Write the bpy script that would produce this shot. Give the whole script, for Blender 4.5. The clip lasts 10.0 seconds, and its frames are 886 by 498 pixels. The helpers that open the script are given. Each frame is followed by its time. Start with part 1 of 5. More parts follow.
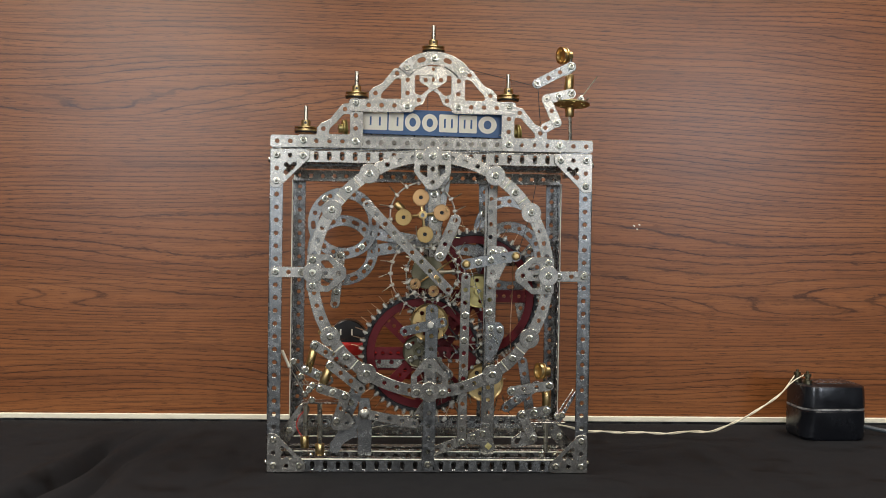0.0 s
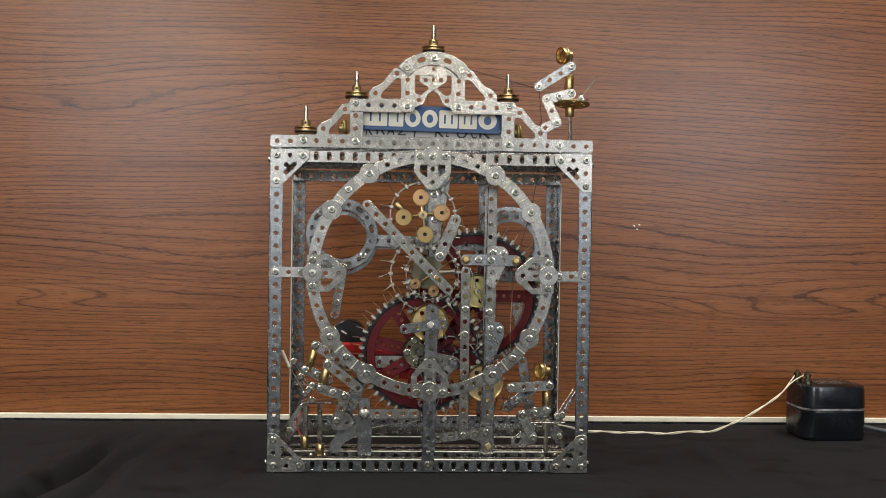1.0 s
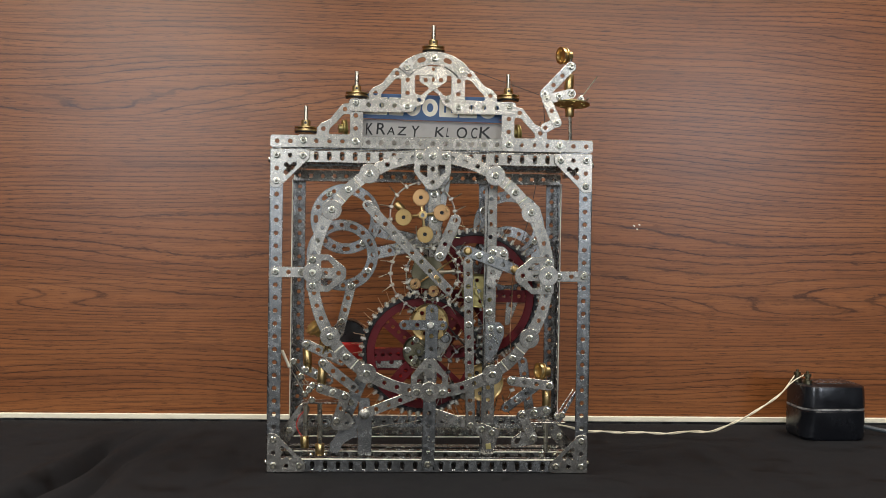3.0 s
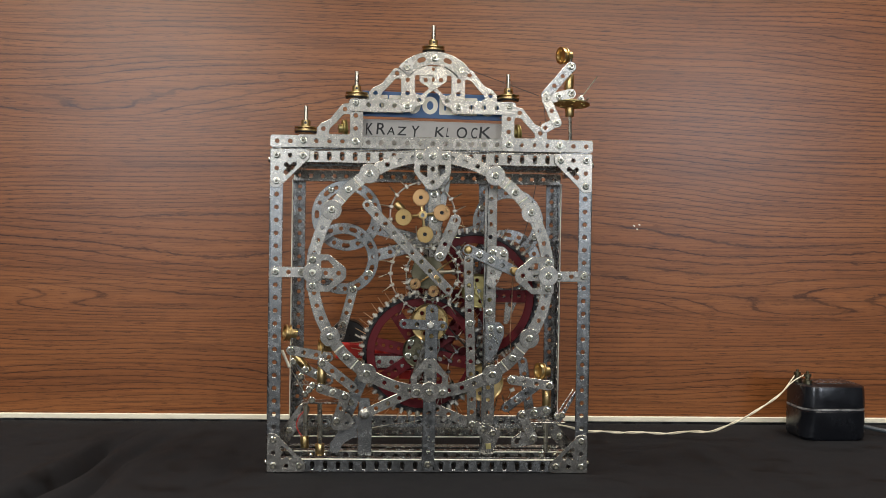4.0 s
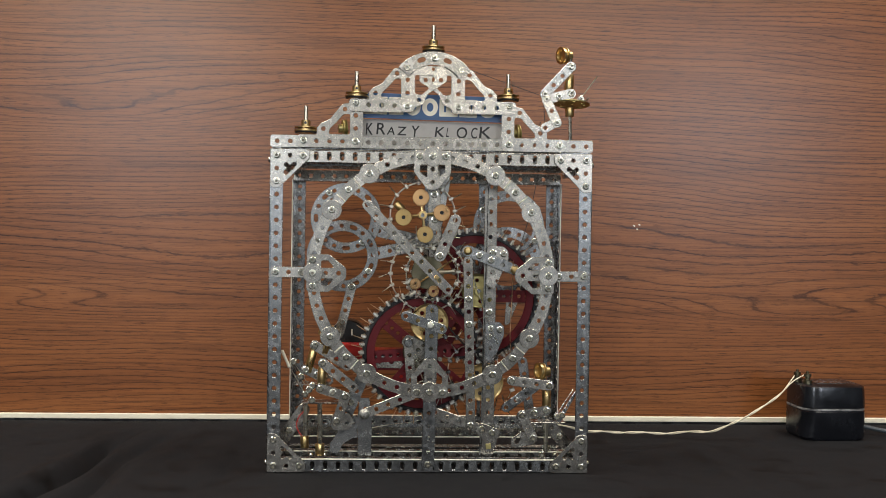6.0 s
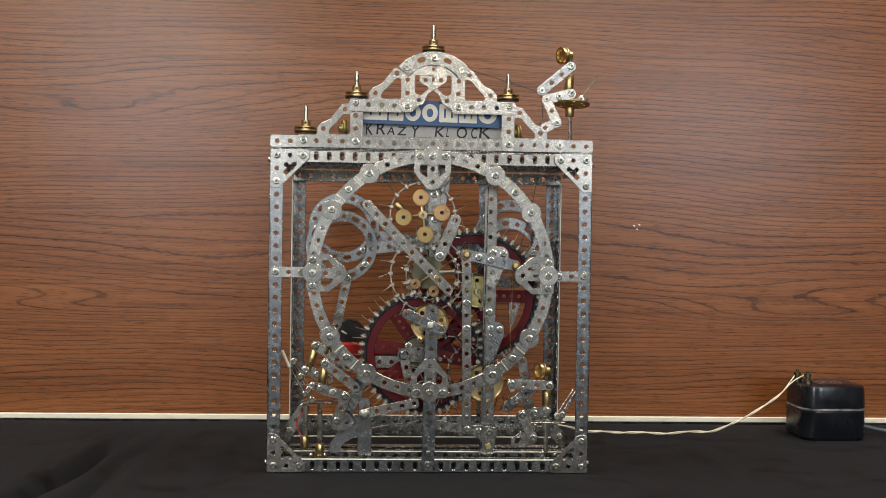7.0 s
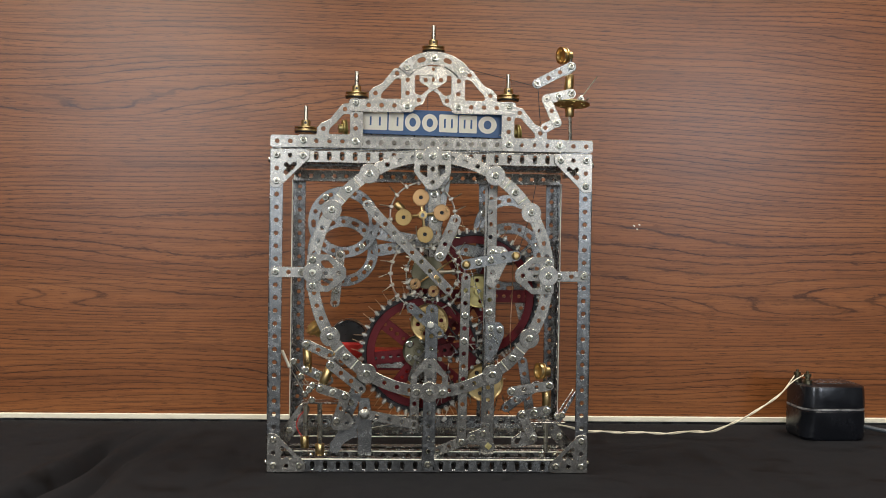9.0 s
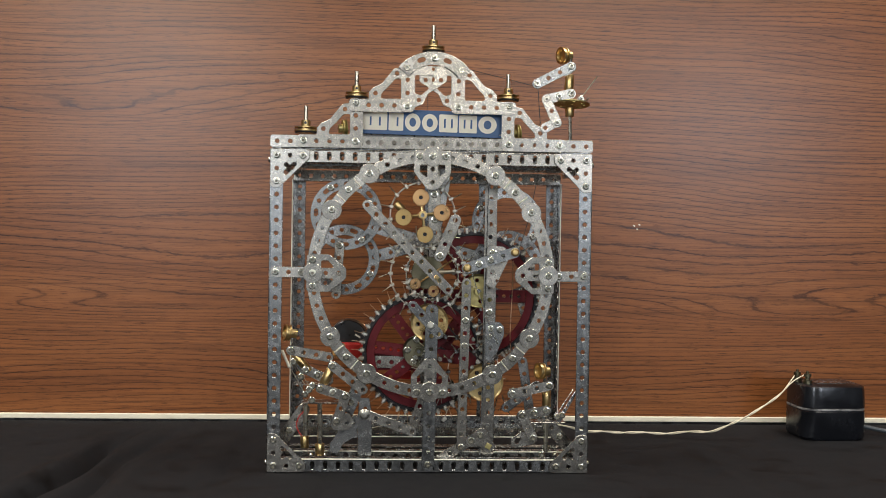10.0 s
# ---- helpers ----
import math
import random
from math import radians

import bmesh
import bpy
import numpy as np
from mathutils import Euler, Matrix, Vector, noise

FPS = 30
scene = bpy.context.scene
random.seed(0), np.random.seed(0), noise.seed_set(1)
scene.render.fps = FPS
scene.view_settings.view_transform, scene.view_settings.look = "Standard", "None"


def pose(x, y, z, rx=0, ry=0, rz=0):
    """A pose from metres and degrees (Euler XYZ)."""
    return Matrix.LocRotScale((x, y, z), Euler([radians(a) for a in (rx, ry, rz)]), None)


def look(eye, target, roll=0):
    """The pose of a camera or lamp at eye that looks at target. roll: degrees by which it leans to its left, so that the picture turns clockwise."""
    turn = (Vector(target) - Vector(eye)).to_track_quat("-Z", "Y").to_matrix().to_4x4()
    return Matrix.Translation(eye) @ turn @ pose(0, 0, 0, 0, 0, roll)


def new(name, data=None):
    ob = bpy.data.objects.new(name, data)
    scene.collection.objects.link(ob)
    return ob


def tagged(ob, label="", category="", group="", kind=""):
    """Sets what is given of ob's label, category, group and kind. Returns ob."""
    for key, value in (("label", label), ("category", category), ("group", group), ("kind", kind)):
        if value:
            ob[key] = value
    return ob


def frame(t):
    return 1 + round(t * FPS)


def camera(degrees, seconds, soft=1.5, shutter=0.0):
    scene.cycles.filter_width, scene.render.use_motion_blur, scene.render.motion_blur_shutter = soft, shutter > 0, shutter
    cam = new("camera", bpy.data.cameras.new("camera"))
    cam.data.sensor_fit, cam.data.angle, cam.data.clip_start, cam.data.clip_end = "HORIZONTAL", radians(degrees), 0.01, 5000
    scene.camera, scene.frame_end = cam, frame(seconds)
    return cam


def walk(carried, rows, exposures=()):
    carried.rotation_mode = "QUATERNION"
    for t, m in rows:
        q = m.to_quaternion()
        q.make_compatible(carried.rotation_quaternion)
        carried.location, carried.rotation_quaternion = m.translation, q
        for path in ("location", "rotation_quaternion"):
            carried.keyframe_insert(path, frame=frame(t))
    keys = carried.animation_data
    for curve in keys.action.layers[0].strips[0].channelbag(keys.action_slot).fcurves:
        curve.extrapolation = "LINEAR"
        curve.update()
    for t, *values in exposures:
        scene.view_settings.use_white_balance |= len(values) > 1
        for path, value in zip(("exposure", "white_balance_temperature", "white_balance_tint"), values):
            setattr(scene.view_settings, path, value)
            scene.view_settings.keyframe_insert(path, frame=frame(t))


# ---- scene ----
# Camera on a stand
cam = camera(45, 10.0, soft=0.55, shutter=0.5)
CAM_POSE = look((-0.0443, -1.0558, 0.2368), (0.0086, -0.0573, 0.2223), 0.867)
walk(cam, [(0, CAM_POSE), (10, CAM_POSE)], exposures=[(0, 0.0, 6500, 10), (5.5, 0.0, 6500, 10), (7, 0.045, 6500, 10), (10, 0.03, 6500, 10)])

# Light: a large room with rows of ceiling panels
world = bpy.data.worlds.new("room_air")
scene.world = world
world.use_nodes = True
world.node_tree.nodes["Background"].inputs[0].default_value = (0.75, 0.85, 1.0, 1)
world.node_tree.nodes["Background"].inputs[1].default_value = 0.02


def panel_lamp(x, y, z, sx, sy, watts, colour=(1.0, 0.94, 0.845)):
    data = bpy.data.lights.new("ceiling_panel", "AREA")
    data.shape, data.size, data.size_y, data.energy, data.color = "RECTANGLE", sx, sy, watts, colour
    ob = new("ceiling_panel", data)
    ob.matrix_world = pose(x, y, z)
    return ob


CEIL = 1.95
for ly, w, xs in ((-0.26, 28.5, (-0.95, 0.92)), (-3.2, 48, (-1.6, 0.9)), (-5.6, 48, (-1.6, 0.9)), (-8.0, 57, (-1.6, 0.9))):
    for lx, share in zip(xs, (1.0, 1.0) if ly > -1 else (1.22, 0.78)):
        panel_lamp(lx, ly, CEIL - 0.02, 0.6, 1.2, w * share)

# daylight in the two windows of the far wall
for wx, watts in ((-2.4, 92), (3.2, 112)):
    day = bpy.data.lights.new("window_light", "AREA")
    day.shape, day.size, day.size_y, day.energy, day.color = "RECTANGLE", 1.6, 0.9, watts, (0.80, 0.88, 1.0)
    new("window_light", day).matrix_world = pose(wx, -9.02, 1.35, 90, 0, 0)

# ---------------------------------------------------------------- materials


def material(name, colour, rough=0.5, metal=0.0, vary=0.15, scale=60.0, fine=600.0, bump=0.05, coat=0.0, stretch=(1, 1, 1), dirt=None, rvary=0.12, spread=0.0, wave=0.0, tilt=0.0):
    """A surface with stains at one scale and grain at another."""
    m = bpy.data.materials.new(name)
    m.use_nodes = True
    nt = m.node_tree
    b = nt.nodes["Principled BSDF"]
    co = nt.nodes.new("ShaderNodeTexCoord")
    mp = nt.nodes.new("ShaderNodeMapping")
    mp.inputs["Scale"].default_value = stretch
    nt.links.new(co.outputs["Object"], mp.inputs[0])
    info = nt.nodes.new("ShaderNodeObjectInfo")
    add = nt.nodes.new("ShaderNodeVectorMath")
    add.operation = "ADD"
    sc = nt.nodes.new("ShaderNodeMath")
    sc.operation = "MULTIPLY"
    sc.inputs[1].default_value = 7.3
    nt.links.new(info.outputs["Random"], sc.inputs[0])
    nt.links.new(mp.outputs[0], add.inputs[0])
    nt.links.new(sc.outputs[0], add.inputs[1])
    n1 = nt.nodes.new("ShaderNodeTexNoise")
    n1.inputs["Scale"].default_value, n1.inputs["Detail"].default_value, n1.inputs["Roughness"].default_value = scale, 6, 0.62
    n2 = nt.nodes.new("ShaderNodeTexNoise")
    n2.inputs["Scale"].default_value, n2.inputs["Detail"].default_value = fine, 3
    for n in (n1, n2):
        nt.links.new(add.outputs[0], n.inputs["Vector"])
    ramp = nt.nodes.new("ShaderNodeValToRGB")
    d = dirt or tuple(c * (1 - vary * 2.2) for c in colour)
    ramp.color_ramp.elements[0].position, ramp.color_ramp.elements[0].color = 0.28, (*d, 1)
    ramp.color_ramp.elements[1].position, ramp.color_ramp.elements[1].color = 0.62, (*[min(1, c * (1 + vary * 0.5)) for c in colour], 1)
    mid = ramp.color_ramp.elements.new(0.45)
    mid.color = (*colour, 1)
    nt.links.new(n1.outputs[0], ramp.inputs[0])
    tone = ramp.outputs[0]
    if spread:
        var = nt.nodes.new("ShaderNodeMapRange")
        var.inputs[3].default_value, var.inputs[4].default_value = 1 - spread, 1 + spread
        nt.links.new(info.outputs["Random"], var.inputs[0])
        mul = nt.nodes.new("ShaderNodeVectorMath")
        mul.operation = "MULTIPLY"
        nt.links.new(tone, mul.inputs[0])
        nt.links.new(var.outputs[0], mul.inputs[1])
        tone = mul.outputs[0]
    nt.links.new(tone, b.inputs["Base Color"])
    mr = nt.nodes.new("ShaderNodeMapRange")
    mr.inputs[1].default_value, mr.inputs[2].default_value = 0.3, 0.7
    mr.inputs[3].default_value, mr.inputs[4].default_value = max(0.03, rough - rvary), min(1, rough + rvary)
    nt.links.new(n1.outputs[0], mr.inputs[0])
    nt.links.new(mr.outputs[0], b.inputs["Roughness"])
    b.inputs["Metallic"].default_value = metal
    b.inputs["Coat Weight"].default_value = coat
    bp = nt.nodes.new("ShaderNodeBump")
    bp.inputs["Strength"].default_value, bp.inputs["Distance"].default_value = bump, 0.0006
    nt.links.new(n2.outputs[0], bp.inputs["Height"])
    if wave:
        n3 = nt.nodes.new("ShaderNodeTexNoise")
        n3.inputs["Scale"].default_value, n3.inputs["Detail"].default_value = 45, 2
        nt.links.new(add.outputs[0], n3.inputs["Vector"])
        dent = nt.nodes.new("ShaderNodeBump")
        dent.inputs["Strength"].default_value, dent.inputs["Distance"].default_value = 1.0, wave
        nt.links.new(n3.outputs[0], dent.inputs["Height"])
        nt.links.new(dent.outputs[0], bp.inputs["Normal"])
    facing = bp.outputs[0]
    if tilt:
        white = nt.nodes.new("ShaderNodeTexWhiteNoise")
        white.noise_dimensions = "1D"
        nt.links.new(info.outputs["Random"], white.inputs["W"])
        away = nt.nodes.new("ShaderNodeVectorMath")
        away.operation = "MULTIPLY_ADD"
        away.inputs[1].default_value, away.inputs[2].default_value = (2 * tilt,) * 3, (-tilt,) * 3
        nt.links.new(white.outputs["Color"], away.inputs[0])
        bent = nt.nodes.new("ShaderNodeVectorMath")
        bent.operation = "ADD"
        nt.links.new(facing, bent.inputs[0])
        nt.links.new(away.outputs[0], bent.inputs[1])
        unit = nt.nodes.new("ShaderNodeVectorMath")
        unit.operation = "NORMALIZE"
        nt.links.new(bent.outputs[0], unit.inputs[0])
        facing = unit.outputs[0]
    nt.links.new(facing, b.inputs["Normal"])
    return m


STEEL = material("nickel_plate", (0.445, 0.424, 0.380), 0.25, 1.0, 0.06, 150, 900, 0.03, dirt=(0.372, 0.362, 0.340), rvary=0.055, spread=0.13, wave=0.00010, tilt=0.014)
STEEL_MID = material("mid_nickel_plate", (0.355, 0.358, 0.350), 0.25, 1.0, 0.07, 110, 900, 0.03, dirt=(0.300, 0.310, 0.312), rvary=0.05, spread=0.10, wave=0.00010, tilt=0.014)
# Darker copy of the plate: mottled wear, plus shade on lower and inner parts.
STEEL_DARK = material("worn_shaded_nickel_plate", (0.298, 0.303, 0.300), 0.25, 1.0, 0.13, 190, 900, 0.03, dirt=(0.215, 0.226, 0.234), rvary=0.06, spread=0.13, wave=0.00012, tilt=0.014)
BRIGHT = material("bright_steel", (0.68, 0.67, 0.57), 0.18, 1.0, 0.06, 80, 900, 0.05)
# Paler than the plates, so that thin rods of it read as edge highlights.
EDGE = material("pale_highlight_metal", (0.86, 0.83, 0.70), 0.5, 0.5, 0.08, 90, 900, 0.03)
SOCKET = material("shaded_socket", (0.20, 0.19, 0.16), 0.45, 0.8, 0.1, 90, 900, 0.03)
WEIGHT = material("dark_turned_brass", (0.39, 0.27, 0.115), 0.33, 1.0, 0.08, 50, 900, 0.05)
BRASS = material("brass", (0.58, 0.43, 0.20), 0.34, 1.0, 0.16, 90, 900, 0.08, dirt=(0.36, 0.22, 0.08))
BRASS_PALE = material("coppery_brass", (0.47, 0.29, 0.14), 0.33, 1.0, 0.06, 50, 900, 0.05)
DARK_BRASS = material("tarnished_brass", (0.145, 0.135, 0.092), 0.4, 1.0, 0.2, 60, 700, 0.1, dirt=(0.08, 0.08, 0.05))
BRASS_DULL = material("dull_brass", (0.42, 0.36, 0.16), 0.42, 1.0, 0.2, 60, 700, 0.1, dirt=(0.2, 0.18, 0.09))
NUT = material("zinc_plated_nut", (0.58, 0.56, 0.50), 0.32, 1.0, 0.16, 140, 900, 0.03, dirt=(0.34, 0.33, 0.29))
PALE = material("pale_rod", (0.60, 0.56, 0.46), 0.30, 1.0, 0.06, 90, 900, 0.03)
HOOP = material("dulled_steel_band", (0.62, 0.60, 0.52), 0.36, 1.0, 0.2, 120, 900, 0.04)
COPPER = material("copper_wire", (0.62, 0.42, 0.27), 0.35, 1.0, 0.1, 90, 900, 0.05)
RED = material("red_enamel", (0.105, 0.004, 0.008), 0.42, 0.0, 0.25, 50, 700, 0.06)
RED_BRIGHT = material("bright_red_plastic", (0.50, 0.02, 0.015), 0.35, 0.0, 0.12, 50, 700, 0.05)
CASE = material("black_stove_enamel", (0.0075, 0.0085, 0.0115), 0.22, 0.0, 0.3, 30, 300, 0.06)
SEAM = material("worn_seam", (0.16, 0.16, 0.16), 0.45, 0.4, 3.0, 130, 900, 0.4, dirt=(0.012, 0.012, 0.014))
BLACK = material("black_enamel", (0.010, 0.010, 0.011), 0.3, 0.0, 0.3, 40, 500, 0.1)
RUBBER = material("black_rubber", (0.015, 0.014, 0.014), 0.6, 0.0, 0.3, 60, 700, 0.1)
BLUE = material("blue_printed_card", (0.035, 0.10, 0.24), 0.42, 0.0, 0.08, 60, 700, 0.03)
CREAM = material("cream_print", (0.80, 0.77, 0.66), 0.5, 0.0, 0.05, 90, 700, 0.02)
CARD = material("grey_white_card", (0.48, 0.46, 0.44), 0.6, 0.0, 0.06, 50, 700, 0.03)
INK = material("black_ink", (0.008, 0.008, 0.009), 0.5, 0.0, 0.1, 50, 700, 0.0)
CORD = material("cream_flex", (0.72, 0.66, 0.50), 0.5, 0.0, 0.1, 60, 700, 0.05)
GREY_CORD = material("grey_flex", (0.05, 0.06, 0.07), 0.45, 0.0, 0.1, 60, 700, 0.05)
THREAD = material("dark_thread", (0.02, 0.018, 0.016), 0.8, 0.0, 0.1, 60, 700, 0.05)
RED_WIRE = material("red_wire", (0.45, 0.03, 0.02), 0.45, 0.0, 0.1, 60, 700, 0.05)
TRIM = material("cream_plastic_trim", (0.85, 0.80, 0.64), 0.4, 0.0, 0.06, 12, 400, 0.04)
PLASTER = material("grey_plaster", (0.19, 0.21, 0.228), 0.8, 0.0, 0.1, 2, 60, 0.1)
CEILING = material("white_ceiling_paint", (0.65, 0.60, 0.52), 0.8, 0.0, 0.06, 2, 60, 0.1)
CARPET = material("grey_carpet", (0.050, 0.064, 0.082), 0.95, 0.0, 0.2, 6, 300, 0.3)
CLOTH = material("black_tablecloth", (0.0113, 0.0117, 0.0136), 0.8, 0.0, 0.34, 26, 1500, 0.6)


def laminate():
    """Dark teak laminate with long grain along x."""
    m = bpy.data.materials.new("teak_laminate")
    m.use_nodes = True
    nt = m.node_tree
    b = nt.nodes["Principled BSDF"]
    co = nt.nodes.new("ShaderNodeTexCoord")

    def stretched(sx, sz):
        mp = nt.nodes.new("ShaderNodeMapping")
        mp.inputs["Scale"].default_value = (sx, 1, sz)
        nt.links.new(co.outputs["Object"], mp.inputs[0])
        return mp.outputs[0]

    def noise_tex(vec, scale, detail, rough=0.6, dist=0.0):
        n = nt.nodes.new("ShaderNodeTexNoise")
        n.inputs["Scale"].default_value, n.inputs["Detail"].default_value = scale, detail
        n.inputs["Roughness"].default_value, n.inputs["Distortion"].default_value = rough, dist
        nt.links.new(vec, n.inputs["Vector"])
        return n.outputs[0]

    def mix(kind, fac, a, c):
        x = nt.nodes.new("ShaderNodeMix")
        x.data_type, x.blend_type = "RGBA", kind
        for sock, v in ((x.inputs[0], fac), (x.inputs[6], a), (x.inputs[7], c)):
            if isinstance(v, (int, float)):
                sock.default_value = v
            elif isinstance(v, tuple):
                sock.default_value = (*v, 1)
            else:
                nt.links.new(v, sock)
        return x.outputs[2]

    def ramp(v, stops):
        r = nt.nodes.new("ShaderNodeValToRGB")
        els = r.color_ramp.elements
        while len(els) < len(stops):
            els.new(0.5)
        for e, (p, c) in zip(els, stops):
            e.position, e.color = p, (*c, 1)
        nt.links.new(v, r.inputs[0])
        return r.outputs[0]

    def math_node(op, x, y):
        n = nt.nodes.new("ShaderNodeMath")
        n.operation = op
        for sock, v in ((n.inputs[0], x), (n.inputs[1], y)):
            if isinstance(v, (int, float)):
                sock.default_value = v
            else:
                nt.links.new(v, sock)
        return n.outputs[0]

    sep = nt.nodes.new("ShaderNodeSeparateXYZ")
    nt.links.new(co.outputs["Object"], sep.inputs[0])
    band = noise_tex(stretched(0.8, 9), 2.2, 5, 0.55, 0.25)
    grain = noise_tex(stretched(1.7, 120), 3.0, 5, 0.68, 0.1)
    pores = noise_tex(stretched(14, 330), 3.0, 3, 0.65)
    drift = noise_tex(stretched(0.55, 3.6), 1.5, 3, 0.4, 0.0)
    # long eyes in the figure
    eye = 0.0
    for px, pz, wx, wz, deep in ((-0.3912, 0.3707, 5.0, 46.0, 2.9), (0.535, 0.140, 4.2, 62.0, 3.4), (-0.417, 0.136, 3.5, 60.0, 3.2)):
        ex = math_node("MULTIPLY", math_node("SUBTRACT", sep.outputs[0], px), wx)
        ez = math_node("MULTIPLY", math_node("SUBTRACT", sep.outputs[2], pz), wz)
        far = math_node("ADD", math_node("MULTIPLY", ex, ex), math_node("MULTIPLY", ez, ez))
        eye = math_node("ADD", math_node("MULTIPLY", math_node("EXPONENT", math_node("MULTIPLY", far, -1.0), 0.0), deep), eye)
    jag = noise_tex(stretched(13, 40), 3.0, 4, 0.7)
    rings = math_node("FRACT", math_node("ADD", math_node("MULTIPLY", sep.outputs[2], 142.0), math_node("ADD", math_node("MULTIPLY", drift, 28.0), math_node("ADD", eye, math_node("MULTIPLY", jag, 0.6)))), 0.0)
    fade = noise_tex(stretched(0.8, 26), 2.0, 3, 0.5)
    base = ramp(band, [(0.25, (0.194, 0.068, 0.021)), (0.5, (0.250, 0.092, 0.029)), (0.75, (0.301, 0.118, 0.039))])
    g = ramp(grain, [(0.34, (0.50, 0.45, 0.43)), (0.5, (1.0, 1.0, 1.0)), (0.68, (1.22, 1.19, 1.15))])
    col = mix("MULTIPLY", 0.8, base, g)
    line = ramp(rings, [(0.0, (0.16, 0.12, 0.11)), (0.035, (0.24, 0.19, 0.17)), (0.10, (0.84, 0.82, 0.80)), (0.5, (1.06, 1.05, 1.04)), (0.9, (0.95, 0.93, 0.91)), (0.985, (0.24, 0.19, 0.18))])
    strength = ramp(fade, [(0.36, (0.50, 0.50, 0.50)), (0.62, (0.95, 0.95, 0.95))])
    col = mix("MULTIPLY", strength, col, line)
    p = ramp(pores, [(0.34, (0.32, 0.27, 0.25)), (0.43, (1, 1, 1))])
    col = mix("MULTIPLY", 0.9, col, p)
    nt.links.new(col, b.inputs["Base Color"])
    b.inputs["Roughness"].default_value = 0.28
    b.inputs["Specular IOR Level"].default_value = 0.42
    bp = nt.nodes.new("ShaderNodeBump")
    bp.inputs["Strength"].default_value, bp.inputs["Distance"].default_value = 0.15, 0.0005
    nt.links.new(grain, bp.inputs["Height"])
    nt.links.new(bp.outputs[0], b.inputs["Normal"])
    return m


WOOD = laminate()
CLOTH.node_tree.nodes["Principled BSDF"].inputs["Specular IOR Level"].default_value = 0.15
RED.node_tree.nodes["Principled BSDF"].inputs["Specular IOR Level"].default_value = 0.25

# ---------------------------------------------------------------- mesh tools
from mathutils.geometry import tessellate_polygon

PITCH = 0.0127
GAUGE = 0.001
HOLE = 0.0021


def circle(x, z, r, n=12, start=0.0):
    return [(x + r * math.cos(start + 2 * math.pi * i / n), z + r * math.sin(start + 2 * math.pi * i / n)) for i in range(n)]


def slot(x, z, length, r=HOLE, deg=90, n=5):
    """A slotted hole, its long axis turned by deg from x."""
    c, s = math.cos(radians(deg)), math.sin(radians(deg))
    pts = []
    for side in (1, -1):
        for i in range(n + 1):
            a = -math.pi / 2 + math.pi * i / n
            u, v = side * (length / 2 + r * math.cos(a)), side * r * math.sin(a)
            pts.append((x + u * c - v * s, z + u * s + v * c))
    return pts


def rounded(pts, r, n=4):
    """A polygon with its corners rounded; r may be one radius or one for each corner."""
    out, k = [], len(pts)
    for i in range(k):
        ri = r[i] if isinstance(r, (list, tuple)) else r
        p, a, c = Vector(pts[i]), Vector(pts[i - 1]), Vector(pts[(i + 1) % k])
        u, w = (a - p), (c - p)
        lim = min(u.length, w.length) * 0.49
        ang = u.angle(w)
        d = min(ri / max(math.tan(ang / 2), 1e-3), lim)
        if ri <= 1e-6 or d < 1e-6:
            out.append(tuple(p))
            continue
        s, e = p + u.normalized() * d, p + w.normalized() * d
        for j in range(n + 1):
            t = j / n
            q = s * (1 - t) ** 2 + p * (2 * t * (1 - t)) + e * t * t
            out.append((q.x, q.y))
    return out


def grown(loop, d):
    """A closed loop moved outwards by d (inwards if negative), corner by corner."""
    n = len(loop)
    area = sum(loop[i][0] * loop[(i + 1) % n][1] - loop[(i + 1) % n][0] * loop[i][1] for i in range(n))
    sign = 1.0 if area > 0 else -1.0
    out = []
    for i in range(n):
        (ax, az), (bx, bz), (cx, cz) = loop[i - 1], loop[i], loop[(i + 1) % n]
        nx, nz = 0.0, 0.0
        for ux, uz in ((bx - ax, bz - az), (cx - bx, cz - bz)):
            l = math.hypot(ux, uz) or 1.0
            nx, nz = nx + uz / l, nz - ux / l
        l = math.hypot(nx, nz) or 1.0
        out.append((bx + sign * d * nx / l, bz + sign * d * nz / l))
    return out


def add_plate(bm, outer, holes=(), thick=GAUGE, m=None, edge=0.00028):
    """A sheet in the xz plane, y from 0 (front) to thick, with real holes and eased front edges."""
    loops = [list(outer)] + [list(h) for h in holes]
    if thick < 0.0008:
        edge = thick * 0.3
    eased = [grown(loops[0], -edge)] + [grown(l, edge) for l in loops[1:]]
    m = m or Matrix()
    flat_f, flat_o = [p for l in eased for p in l], [p for l in loops for p in l]
    tris = tessellate_polygon([[Vector((x, z, 0)) for x, z in l] for l in eased])
    f = [bm.verts.new(m @ Vector((x, 0, z))) for x, z in flat_f]
    e = [bm.verts.new(m @ Vector((x, edge, z))) for x, z in flat_o]
    k = [bm.verts.new(m @ Vector((x, thick, z))) for x, z in flat_o]
    for a, b, c in tris:
        if len({a, b, c}) == 3:
            try:
                bm.faces.new((f[a], f[b], f[c]))
                bm.faces.new((k[a], k[c], k[b]))
            except ValueError:
                pass
    o = 0
    for l in loops:
        n = len(l)
        for i in range(n):
            j = (i + 1) % n
            try:
                bm.faces.new((f[o + i], e[o + i], e[o + j], f[o + j]))
                bm.faces.new((e[o + i], k[o + i], k[o + j], e[o + j]))
            except ValueError:
                pass
        o += n


